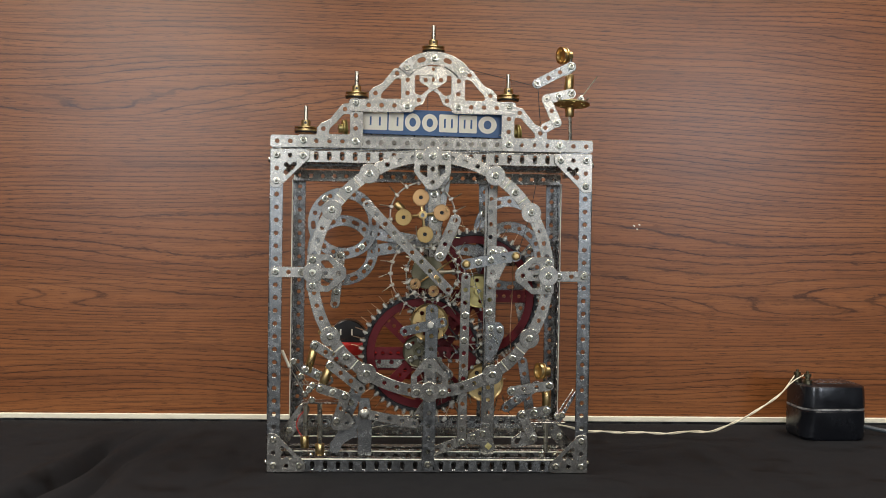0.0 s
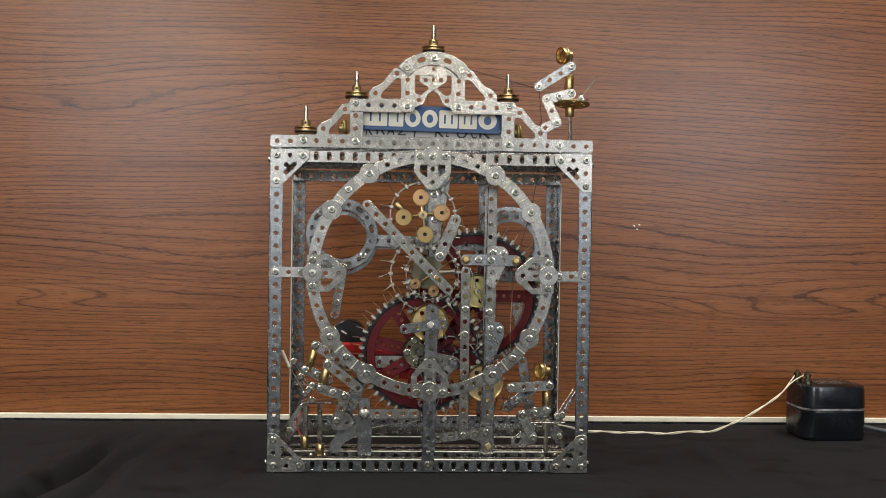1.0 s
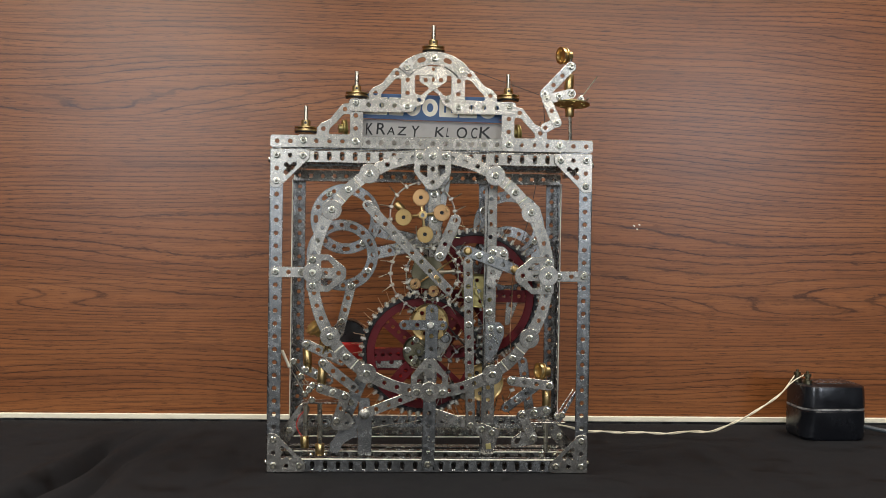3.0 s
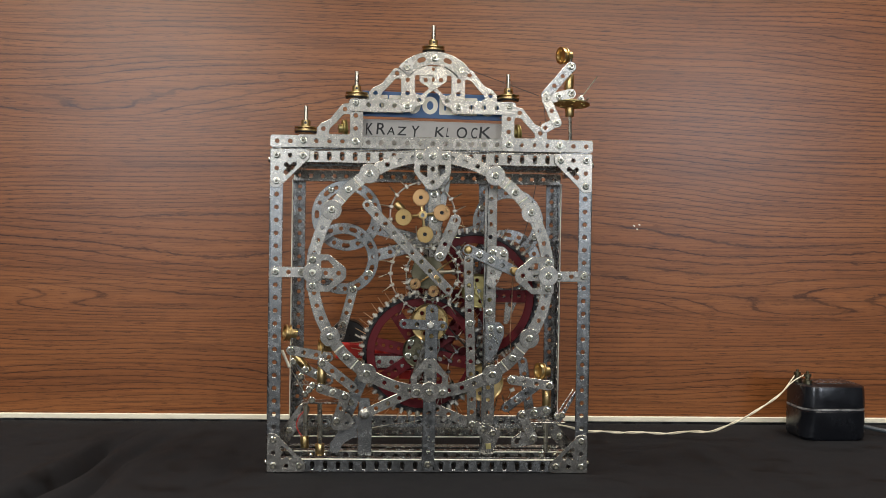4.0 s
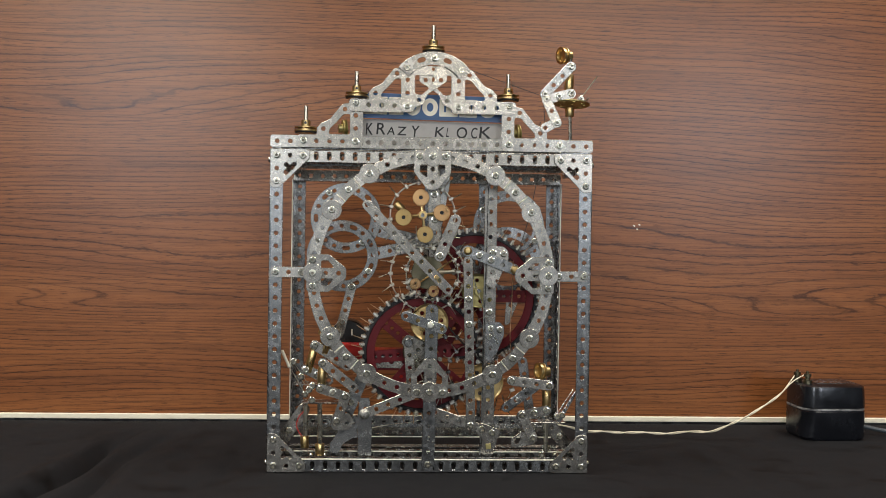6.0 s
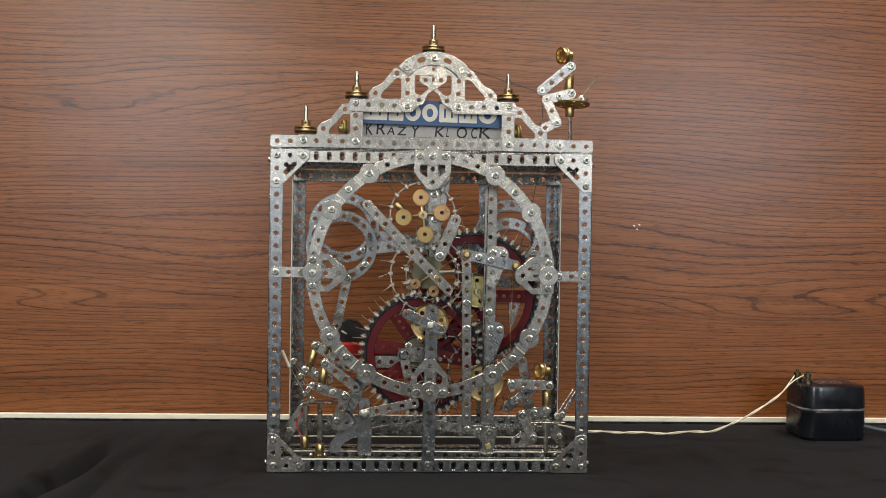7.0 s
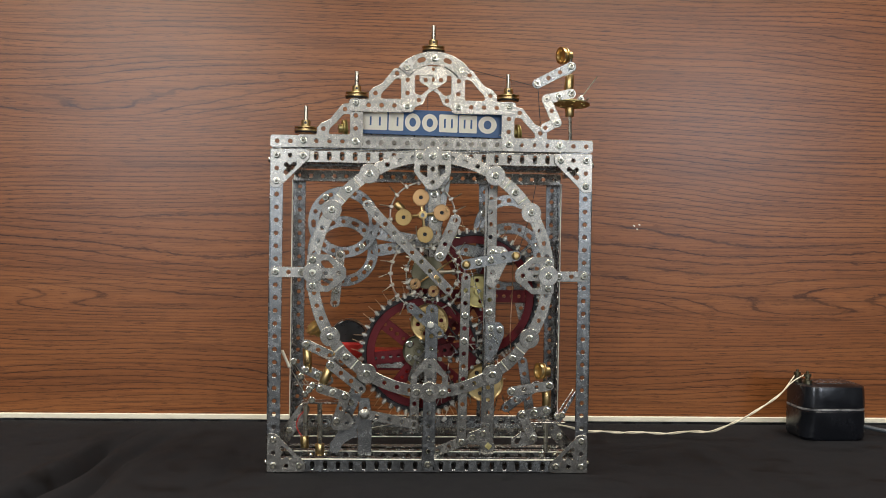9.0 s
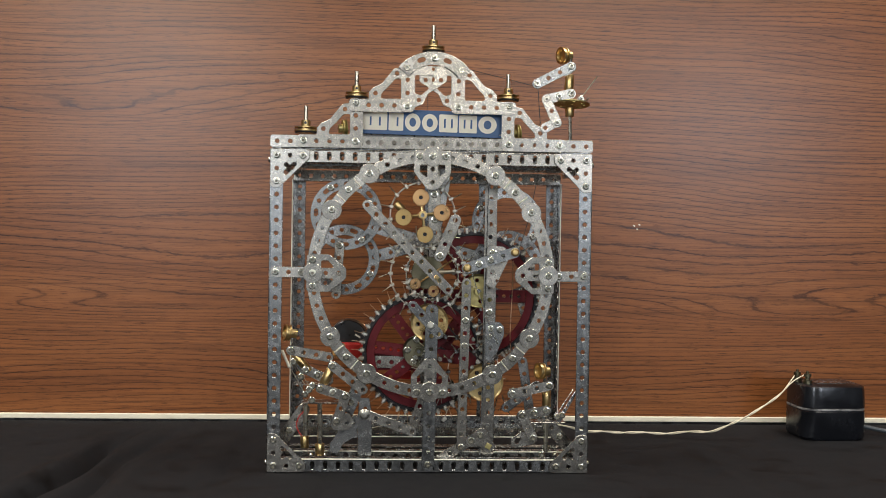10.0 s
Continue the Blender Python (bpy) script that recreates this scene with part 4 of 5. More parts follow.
# upper hanger and centre post
strip_between("hanger", (0.0023, 0.0170, 0.3010), (0.0044, 0.0170, 0.2330), clock, n=8, bolts=(2, 4), mat=STEEL)
bm = bmesh.new()
add_plate(bm, rounded([(-0.0064, 0), (0.0064, 0), (0.0142, 0.044), (0.0142, 0.060), (-0.002, 0.060)], 0.003), [circle(0.006, 0.05, HOLE), circle(0.004, 0.036, HOLE), circle(0.001, 0.02, HOLE)])
part("hanger_plate", bm, STEEL_MID, clock, "", pose(*(0.0044, 0.0190, 0.2416)))
strip_between("post", (-0.0003, -0.0014, 0.0082), (0.0018, -0.0014, 0.1661), clock, n=13, bolts=(0,), mat=STEEL_DARK, label="upright perforated strip")
bm = bmesh.new()
add_box(bm, 0.0053, 0.0063, 0, 0.0127, -0.006, 0.152)
part("post_flange", bm, STEEL_DARK, clock, "", pose(-0.0002, 0.0, 0.0079))
# right-hand upright
strip_between("post", (0.0605, 0.0200, 0.0182), (0.0607, 0.0200, 0.2966), clock, n=23, bolts=(9, 11, 15), mat=STEEL, label="upright perforated strip")
bm = bmesh.new()
add_box(bm, -0.0074, -0.0064, 0, 0.0127, -0.006, 0.29)
part("post_flange", bm, STEEL_DARK, clock, "", flat(*(0.0605, 0.0200, 0.0182), 89.1 - 90))
for loc, s in (((0.0630, 0.0180, 0.2111), 1), ((0.0619, 0.0180, 0.1347), 0.86)):
    bm = bmesh.new()
    add_plate(bm, rounded([(-0.0063, -0.026), (0.002, -0.030), (0.0095, -0.014), (0.0160, 0.0), (0.0160, 0.0088), (0.011, 0.0135), (-0.0063, 0.0145)], 0.005), [circle(0, 0, HOLE), circle(PITCH * 0.85, 0.006, HOLE), circle(0.0, -PITCH, HOLE), circle(0.0045, -0.0215, 0.0015)])
    g = part("web_plate", bm, STEEL if s == 1 else STEEL_DARK, clock, "leaf-shaped plate", pose(*loc) @ Matrix.Diagonal((s, 1, 1, 1)))
    bolt(g, 0, 0.007)
    bolt(g, PITCH * 0.85, 0.006)


def brass_wheel(loc, r, mat, holes=6, label="brass wheel with round holes", phase=10):
    bm = bmesh.new()
    hs = [circle(r * 0.62 * math.cos(radians(phase + 360 * i / holes)), r * 0.62 * math.sin(radians(phase + 360 * i / holes)), r * 0.115) for i in range(holes)]
    add_plate(bm, circle(0, 0, r * 0.9, 40), hs + [circle(0, 0, 0.002)], 0.0012)
    add_lathe(bm, [(r * 0.88, -0.001), (r * 0.97, -0.0016), (r, -0.001), (r * 0.94, 0.0008), (r, 0.0026), (r * 0.9, 0.003), (r * 0.88, 0.0012)], Matrix.Rotation(-math.pi / 2, 4, "X"), 40)
    add_lathe(bm, [(0.0022, -0.004), (0.0045, -0.004), (0.0045, 0.0), (0.0022, 0.0)], Matrix.Rotation(-math.pi / 2, 4, "X"), 16)
    return part("brass_wheel", bm, mat, clock, label, Matrix.Translation(loc), True)


brass_wheel((-0.0002, 0.0100, 0.1478), 0.0190, BRASS)
brass_wheel((0.0571, 0.0260, 0.0861), 0.0195, BRASS)
brass_wheel((0.0506, 0.0340, 0.1787), 0.0175, BRASS_DULL, 4, "dull brass wheel")
tarnished = brass_wheel((-0.0099, 0.0300, 0.1167), 0.0165, DARK_BRASS, 4, "tarnished brass wheel")
for a in (20, 92, 164, 236, 308):
    bolt(tarnished, 0.0118 * math.cos(radians(a)), 0.0118 * math.sin(radians(a)), -0.001)
pawl_pivot = (0.0003, -0.0040, 0.1462)
pawl = part("ratchet_arm", strip_mesh(4, STEEL_DARK, NARROW), None, clock, "perforated strip arm", flat(*pawl_pivot, 10))
for i, mt in ((2, BRIGHT),):
    bolt(pawl, 2.05 * PITCH, 0, 0, mt)
bm = bmesh.new()
add_lathe(bm, [(0, 0), (0.0036, 0), (0.0036, 0.0026), (0.0026, 0.003), (0.0016, 0.003), (0.0016, 0.0046), (0, 0.0046)], Matrix.Rotation(math.pi / 2, 4, "X"), 6)
part("hex_nut", bm, NUT, pawl, "plated nut", pose(2.05 * PITCH, -0.001, 0))


LOW = (-0.0068, 0.0360, 0.1140)


def red_wheel(loc, r, nuts, pins, a0, a1, spokes=8, phase=0.0, rim=None):
    """A red spoked wheel whose edge carries a band of bolts, with wire pins on part of it."""
    bm = bmesh.new()
    add_plate(bm, circle(0, 0, r - 0.0040, 56), [circle(0, 0, r - 0.0125, 56)], 0.0012)
    w = part("spoked_wheel", bm, rim or RED, clock, "large red enamelled wheel edged with bolts", Matrix.Translation(loc))
    bm = bmesh.new()
    add_lathe(bm, [(r - 0.0044, -0.0012), (r - 0.0038, -0.0022), (r, -0.0022), (r, 0.006), (r - 0.0044, 0.006), (r - 0.0044, -0.0012)], Matrix.Rotation(-math.pi / 2, 4, "X"), 56)
    part("band", bm, BLACK, w, "black band round the wheel")
    for i in range(spokes):
        a = phase + 360 * i / spokes
        bm = bmesh.new()
        m = 7
        l = r - 0.006
        add_plate(bm, [(0.012, -0.0064), (l, -0.0064), (l, 0.0064), (0.012, 0.0064)], [circle(0.016 + k * PITCH * 0.62, 0, HOLE * 0.9) for k in range(m) if 0.016 + k * PITCH * 0.62 < l - 0.004], 0.0012)
        part("spoke", bm, RED, w, m=flat(0, 0.0013 + 0.0003 * (i % 2), 0, a))
    part("hub", turned([(0.002, -0.004), (0.0135, -0.0005), (0.0135, 0.0015), (0.002, 0.0015)], 24), RED, w, m=pose(0, 0, 0, -90, 0, 0))
    for i in range(nuts):
        a = 360 * i / nuts
        part("nut", MESHES["nut"], None, w, m=flat((r + 0.0008) * math.cos(radians(a)), -0.0032, (r + 0.0008) * math.sin(radians(a)), a) @ Matrix.Diagonal((1.25, 1.4, 1.05, 1)))
    key = ("pin", 0.012, "red")
    if key not in MESHES:
        b2 = bmesh.new()
        add_rod(b2, (0, 0, 0), (0.012, 0, 0), 0.0006, 6, 0.0003)
        MESHES[key] = mesh_of("pin", b2, COPPER)
    for i in range(pins):
        a = a0 + (a1 - a0) * i / max(1, pins - 1)
        part("pin", MESHES[key], None, w, m=flat(r * math.cos(radians(a)), -0.002, r * math.sin(radians(a)), a + random.uniform(-14, 14)))
    return w


wheel_low = red_wheel(LOW, 0.0606, 46, 45, 0, 352, 8, 19.5)
wheel_high = red_wheel((0.0468, 0.0500, 0.1725), 0.0670, 52, 9, 20, 110, 6, 0)
bm = bmesh.new()
add_plate(bm, rounded([(-0.024, -0.0064), (0.024, -0.0064), (0.024, 0.0064), (-0.016, 0.0064)], 0.001), [circle(-0.011 + i * PITCH, 0, HOLE) for i in range(3)])
part("plate", bm, STEEL, clock, "", pose(*(-0.0390, 0.0440, 0.1038)))
bm = bmesh.new()
add_plate(bm, [(-0.027, -0.0085), (0.030, -0.0085), (0.030, 0.0085), (-0.027, 0.0085)], [circle(-0.02 + i * PITCH, 0.0, HOLE) for i in range(4)])
part("red_plate", bm, RED, clock, "red enamelled plate", pose(*(-0.0354, 0.0470, 0.1035)))
bm = bmesh.new()
add_plate(bm, rounded([(-0.0065, 0.012), (0.0065, 0.012), (0.0040, -0.014), (-0.0005, -0.016)], 0.002), [circle(0, 0.006, HOLE)])
tail = part("plate", bm, STEEL, clock, "", pose(*(0.0970, 0.0580, 0.1537)))

# motor behind the low wheel
motor = part("motor", bmesh.new(), RED_BRIGHT, clock, "red and black electric motor")
bm = bmesh.new()
add_box(bm, -0.013, 0.024, -0.006, 0.03, -0.021, -0.0035, 0.002)
motor.data = mesh_of("motor", bm, RED_BRIGHT)
motor.matrix_basis = pose(*(-0.0837, 0.0880, 0.1229))
for x0, x1, y0, z0, z1 in ((-0.0687, -0.0187, 0.070, 0.1050, 0.1135), (-0.0292, -0.0159, 0.072, 0.0820, 0.0915)):
    bm = bmesh.new()
    add_box(bm, x0 + 0.0837, x1 + 0.0837, y0 - 0.088, y0 - 0.062, z0 - 0.1229, z1 - 0.1229, 0.0015)
    part("motor_frame", bm, RED_BRIGHT, motor, "bright red motor frame")
drum = part("drum", turned([(0, -0.002), (0.019, -0.002), (0.020, -0.001), (0.020, 0.026), (0, 0.026)], 32), BLACK, motor, "black motor drum", pose(0, 0, 0, -90, 0, 0), True)
for sx in (-0.008, 0.004):
    bm = bmesh.new()
    add_box(bm, sx - 0.0008, sx + 0.0008, -0.0027, -0.0021, 0.004, 0.0105)
    part("mark", bm, CREAM, drum, m=pose(0, 0, 0, 90, 0, 0))

# ---------------------------------------------------------------- scissoring ring beams


def ring_beam(name, y, mat, label):
    """A beam with a ring of curved strips at each end, turning about its middle."""
    b = part(name, strip_mesh(5, mat), None, clock, label)
    for x, z in ((-0.0900, 0.0050), (0.0870, 0.0)):
        for k in range(4):
            bm = bmesh.new()
            arc_plate(bm, 0.0316, -45 + 90 * k, 48 + 90 * k, 0.0116, 4, GAUGE, slots=(0, 2), seg=14)
            r = part("ring_arc", bm, mat, b, "", pose(x + 2 * PITCH, 0.0012 * (k % 2), z))
            a = radians(-45 + 90 * k + 2)
            if k % 2 == 0:
                bolt(r, 0.0316 * math.cos(a), 0.0316 * math.sin(a), -0.0002)
    for s in (-1, 1):
        part("bar", strip_mesh(4, mat), None, b, m=flat(2 * PITCH + s * PITCH * 1.2, 0.0013, 0.0, 0 if s > 0 else 180))
    return b


ring_a = ring_beam("ring_beam", 0.050, STEEL_MID, "perforated beam with a ring at each end")
ring_b = ring_beam("ring_beam", 0.064, STEEL_MID, "perforated beam with a ring at each end")
BEAM_A, BEAM_B = (-0.0010, 0.0640, 0.2268), (-0.0005, 0.0780, 0.2267)
link = part("link", strip_mesh(5, STEEL, NARROW), None, clock, "perforated link strip")
bolt(link, 0, 0, 0)
bolt(link, 3 * PITCH, 0, 0)

# ---------------------------------------------------------------- levers on the right
LEVER = (0.0608, 0.0130, 0.2107)
lever = part("lever", strip_mesh(5, STEEL_DARK, 0.0112), None, clock, "rocking perforated lever")
for i in (1, 2):
    bolt(lever, i * PITCH, 0, 0)
for i in (0, 4):
    bm = bmesh.new()
    add_lathe(bm, [(0, 0), (0.0042, 0), (0.0042, 0.003), (0.0025, 0.005), (0, 0.0052)], Matrix.Rotation(math.pi / 2, 4, "X"), 10)
    part("brass_nut", bm, BRASS, lever, "brass nut", pose(i * PITCH, 0, 0), True)
BELL = (0.0608, 0.0120, 0.0238)
bm = bmesh.new()
p = PITCH
add_plate(bm, rounded([(-0.0060, -0.0062), (0.0062, -0.0062), (0.0068, 0.0195), (-0.0175, 0.0195), (-0.0175, 0.0090), (-0.0078, 0.0045)], 0.0045), [circle(0, 0, HOLE), circle(-0.001, 0.0137, HOLE), circle(-0.0117, 0.0137, HOLE)])
bell = part("bell_crank", bm, STEEL, clock, "three-cornered crank plate")
bolt(bell, -0.001, 0.0137)
bolt(bell, -0.0117, 0.0137)
part("crank_arm", strip_mesh(6, STEEL, NARROW), None, bell, m=flat(0.0014, 0.0012, 0.0137, 180))
bolt(bell, -0.0240, 0.0137)
bm = bmesh.new()
add_box(bm, -0.0027, 0.0027, -0.0018, 0, -0.0027, 0.0027, 0.0004)
part("square_nut", bm, BRASS_DULL, bell, "square plated nut", flat(0, 0, 0, 30))
conrod = part("connecting_rod", strip_mesh(14, STEEL, 0.0095), None, clock, "long upright perforated strip")
for i in (0, 8, 10):
    bolt(conrod, i * PITCH, 0)
CRANK = (-0.0000, 0.0220, 0.1116)
bm = bmesh.new()
add_plate(bm, rounded([(-0.006, -0.0062), (0.010, -0.0100), (0.0318, -0.0064), (0.0318, 0.0064), (-0.006, 0.0066)], [0.004, 0.006, 0.0062, 0.0062, 0.004]), [circle(0, 0, HOLE), circle(PITCH, 0.0005, HOLE), circle(2 * PITCH, 0, HOLE), circle(PITCH * 0.85, -0.0068, HOLE * 0.8)])
crank = part("crank", bm, STEEL, clock, "turning three-cornered crank plate")
part("boss", turned([(0, -0.0045), (0.0038, -0.0045), (0.0046, -0.0038), (0.0046, 0.0), (0, 0.0)], 18), STEEL_DARK, crank, "steel boss on the crank pin", pose(2 * PITCH, -0.0012, 0, -90, 0, 0), True)
crank_rod = part("crank_rod", strip_mesh(5, STEEL, NARROW), None, clock, "perforated strip on the crank pin")
FOLLOW = (-0.0638, 0.0095, 0.0559)
follower = part("follower", strip_mesh(5, STEEL, NARROW), None, clock, "perforated follower lever")
bm = bmesh.new()
add_lathe(bm, [(0, 0), (0.0052, 0), (0.0052, 0.0025), (0.003, 0.0035), (0.003, 0.005), (0, 0.0052)], Matrix.Rotation(math.pi / 2, 4, "X"), 14)
part("pivot_nut", bm, NUT, follower, "plated pivot nut", smooth=True)
# wires
tube("wire", [(0.0829, 0.0120, 0.2104), (0.0837, 0.0200, 0.1828), (0.0829, 0.0200, 0.1627), (0.0820, 0.0200, 0.1456), (0.0818, 0.0200, 0.1255), (0.0842, 0.0240, 0.1079)], 0.0005, COPPER, clock, "thin copper wire")
tube("wire", [(0.0398, 0.0120, 0.2030), (0.0457, 0.0120, 0.1855), (0.0535, 0.0120, 0.1630), (0.0612, 0.0120, 0.1432), (0.0694, 0.0120, 0.1262)], 0.00045, BRIGHT, clock, "thin steel wire")
tube("belt", [(0.0111, 0.0120, 0.1540), (0.0229, 0.0160, 0.1367), (0.0406, 0.0200, 0.1183), (0.0597, 0.0260, 0.1028)], 0.0007, THREAD, clock, "dark drive cord")

# ---------------------------------------------------------------- base: uprights, brackets
bm = bmesh.new()
add_plate(bm, rounded([(-0.0072, 0), (0.0068, 0), (0.0068, 0.041), (0.004, 0.058), (-0.006, 0.058), (-0.0072, 0.041)], 0.002), [circle(0, 0.047, HOLE)])
part("upright_plate", bm, STEEL_MID, clock, "plain upright plate", pose(*(-0.0631, 0.0125, 0.0135)))
for loc in ((-0.1164, 0.0100, 0.0144), (-0.1024, 0.0100, 0.0144), (0.1144, 0.0100, 0.0153), (0.1281, 0.0100, 0.0154)):
    part("bolt", bolt_mesh(), None, clock, m=Matrix.Translation(loc) @ pose(0, 0, 0, -90, 0, 0))
bm = bmesh.new()
foot = [(-0.0345, 0), (-0.0245, 0), (-0.0215, 0.0085), (-0.012, 0.0150), (0.0, 0.0165), (0.0, 0.034), (-0.010, 0.038), (-0.0195, 0.032), (-0.0265, 0.0205), (-0.0335, 0.0105)]
add_plate(bm, rounded(foot, 0.004), [circle(-0.0105, 0.032, HOLE), circle(-0.005, 0.024, HOLE)])
part("foot_bracket", bm, STEEL_MID, clock, "swept foot bracket", pose(*(-0.0643, 0.0130, 0.0156)))
strip_between("stay", (0.1440, 0.0300, 0.0206), (0.1250, 0.0300, 0.0425), clock, n=4, bolts=(1,), mat=STEEL)
strip_between("stay", (-0.1475, 0.0300, 0.0250), (-0.1296, 0.0300, 0.0508), clock, n=4, bolts=(1,), mat=STEEL)
strip_between("knee", (-0.0670, 0.0100, 0.0902), (-0.0822, 0.0100, 0.0546), clock, n=5, bolts=(0, 2, 4), mat=STEEL_DARK)
tube("red_wire", [(-0.1244, 0.0200, 0.0566), (-0.1305, 0.0200, 0.0508), (-0.1327, 0.0200, 0.0429), (-0.1303, 0.0200, 0.0361), (-0.1263, 0.0200, 0.0316)], 0.0006, RED_WIRE, clock, "short red wire")

for loc in ((0.2704, 0.2925, 0.2503), (0.2741, 0.2925, 0.2460), (0.2769, 0.2925, 0.2518)):
    bm = bmesh.new()
    add_plate(bm, rounded([(-0.0016, -0.0006), (0.0012, -0.0011), (0.0018, 0.0006), (-0.0006, 0.0010)], 0.0003, 2), [], 0.0009)
    part("chip", bm, TRIM, bpy.data.objects["wall_north"], "pale chip in the laminate", pose(loc[0], WALL_Y - 0.0003, loc[2], 0, 20, 0))

for loc, turn_ in (((0.0838, 0.0120, 0.0809), 20), ((0.0905, 0.0140, 0.0703), -25), ((0.0170, 0.0300, 0.0477), 40), ((0.0249, 0.0300, 0.0651), 30)):
    bm = bmesh.new()
    add_box(bm, -0.0026, 0.0026, -0.0026, 0.0026, -0.0018, 0.0018, 0.0005)
    part("tag_block", bm, NUT, clock, "small plated connector", flat(*loc, turn_))
for pts in ([(0.0838, 0.0120, 0.0809), (0.0816, 0.0160, 0.0734), (0.0778, 0.0220, 0.0644), (0.0731, 0.0260, 0.0580)], [(-0.0613, 0.0500, 0.0332), (-0.0380, 0.0500, 0.0404), (-0.0234, 0.0500, 0.0381), (-0.0076, 0.0500, 0.0429)], [(0.0249, 0.0300, 0.0651), (0.0192, 0.0300, 0.0558), (0.0170, 0.0300, 0.0477)]):
    tube("wire", pts, 0.0004, PALE, clock, "thin bare wire")

# arbors that carry the wheels, and the rear uprights that hold them
for name_, c in (("W1", (-0.0089, 0.0000, 0.2547)), ("W2", (0.0014, 0.0000, 0.1968)), ("low", (-0.0068, 0.0360, 0.1140)), ("high", (0.0468, 0.0500, 0.1725)), ("a", (-0.0002, 0.0100, 0.1478)), ("b", (0.0571, 0.0260, 0.0861)), ("c", (-0.0099, 0.0300, 0.1167)), ("d", (0.0506, 0.0340, 0.1787)), ("beam", (-0.0010, 0.0640, 0.2268))):
    rod("arbor", (c[0], max(0.004, c[1] - 0.004), c[2]), (c[0], BACK + 0.001, c[2]), 0.002, clock, STEEL_DARK)
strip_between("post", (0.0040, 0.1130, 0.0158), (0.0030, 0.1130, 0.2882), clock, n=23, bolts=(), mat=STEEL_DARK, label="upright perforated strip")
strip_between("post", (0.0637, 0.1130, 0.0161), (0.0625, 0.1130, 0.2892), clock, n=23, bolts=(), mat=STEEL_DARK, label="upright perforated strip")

# gear clutter between the posts: short studs and nuts on the low train
random.seed(5)
stud = bmesh.new()
add_rod(stud, (0, -0.006, 0), (0, 0.012, 0), 0.0014, 8)
add_lathe(stud, [(0, 0.002), (0.0026, 0.002), (0.0026, 0.0045), (0, 0.0045)], Matrix.Rotation(math.pi / 2, 4, "X"), 6)
STUD = mesh_of("stud", stud, BRIGHT, True)
for loc in ((0.0466, 0.0400, 0.1289), (0.0502, 0.0300, 0.1068), (0.0445, 0.0300, 0.1010), (0.0936, 0.0500, 0.1225), (0.0801, 0.0400, 0.1164), (-0.0327, 0.0450, 0.0751), (-0.0134, 0.0240, 0.1116), (0.0112, 0.0240, 0.1101)):
    part("stud", STUD, None, clock, m=Matrix.Translation(loc))
pin_wheel(*(0.0213, 0.0280, 0.1022), 0.0300, 16, 0.009, BRIGHT, 8, 0.0010, lean=25, nut="dull_nut")
pin_wheel(*(0.0463, 0.0300, 0.0982), 0.0260, 14, 0.009, BRIGHT, 5, 0.0009, lean=25, nut="dull_nut")
strip_between("stay", (0.1043, 0.0300, 0.0569), (0.0978, 0.0300, 0.0986), clock, n=5, bolts=(), mat=STEEL_MID, width=NARROW)
for p0, p1 in (((0.0132, 0.0300, 0.0719), (0.0049, 0.0300, 0.0517)), ((0.0218, 0.0300, 0.0749), (0.0320, 0.0300, 0.0518)), ((0.0710, 0.0300, 0.0712), (0.0667, 0.0300, 0.0503)), ((0.0757, 0.0300, 0.0724), (0.0841, 0.0300, 0.0522))):
    rod("pin", p0, p1, 0.0006, clock)


# ---------------------------------------------------------------- figures in the base
def seat_plate(parent, loc, w, d, tilt=0.0):
    bm = bmesh.new()
    add_box(bm, -w / 2, w / 2, -0.006, d - 0.006, -0.0006, 0.0006, 0.0003)
    return part("seat_plate", bm, STEEL, parent, "", flat(*loc, tilt))


def needles(parent, rows, mat, r=0.00042):
    for a, b in rows:
        rod("needle", a, b, r, parent, mat, n=6)


hammerer = group_of("hammering_figure", "jointed figure with brass head swinging a hammer", "figure")
rod("stand", (-0.1228, 0.0200, 0.0213), (-0.1228, 0.0200, 0.0657), 0.0022, hammerer, PALE)
collar("sleeve", (-0.1233, 0.0200, 0.0196), (-0.1235, 0.0200, 0.0321), 0.0042, hammerer)
seat_plate(hammerer, (-0.1175, 0.0300, 0.0825), 0.038, 0.024)
strip_between("thigh", (-0.1230, 0.0160, 0.0991), (-0.1111, 0.0160, 0.0935), hammerer, n=3, bolts=(0, 1), mat=STEEL, width=NARROW)
needles(hammerer, (((-0.1466, 0.0140, 0.1183), (-0.1391, 0.0140, 0.1026)), ((-0.1391, 0.0140, 0.1026), (-0.1225, 0.0140, 0.0734)), ((-0.1384, 0.0180, 0.1066), (-0.1189, 0.0180, 0.0756)), ((-0.1340, 0.0200, 0.1036), (-0.1168, 0.0200, 0.0782))), PALE)
rod("spike", (-0.1465, 0.0130, 0.1184), (-0.1390, 0.0130, 0.1016), 0.0015, hammerer, EDGE)
for c in ((-0.1228, 0.0140, 0.0988), (-0.1156, 0.0100, 0.0836), (-0.1188, 0.0080, 0.0799), (-0.1272, 0.0140, 0.0920), (-0.1348, 0.0160, 0.1069)):
    bolt(hammerer, c[0], c[2], c[1])
HIP_A = (-0.1208, 0.0180, 0.0983)
torso_a = collar("torso", (0, 0, -0.002), (0, 0, 0.022), 0.0043, hammerer)
rod("neck", (0, 0, 0.022), (0.000, 0, 0.029), 0.002, torso_a)
head_a = head(hammerer, (-0.007, 0, 0), 0, 20)
bolt(torso_a, 0, 0.0245, -0.004)
arm_a = part("arm", strip_mesh(4, STEEL, NARROW), None, hammerer, "perforated strip arm")
bolt(arm_a, 0, 0)

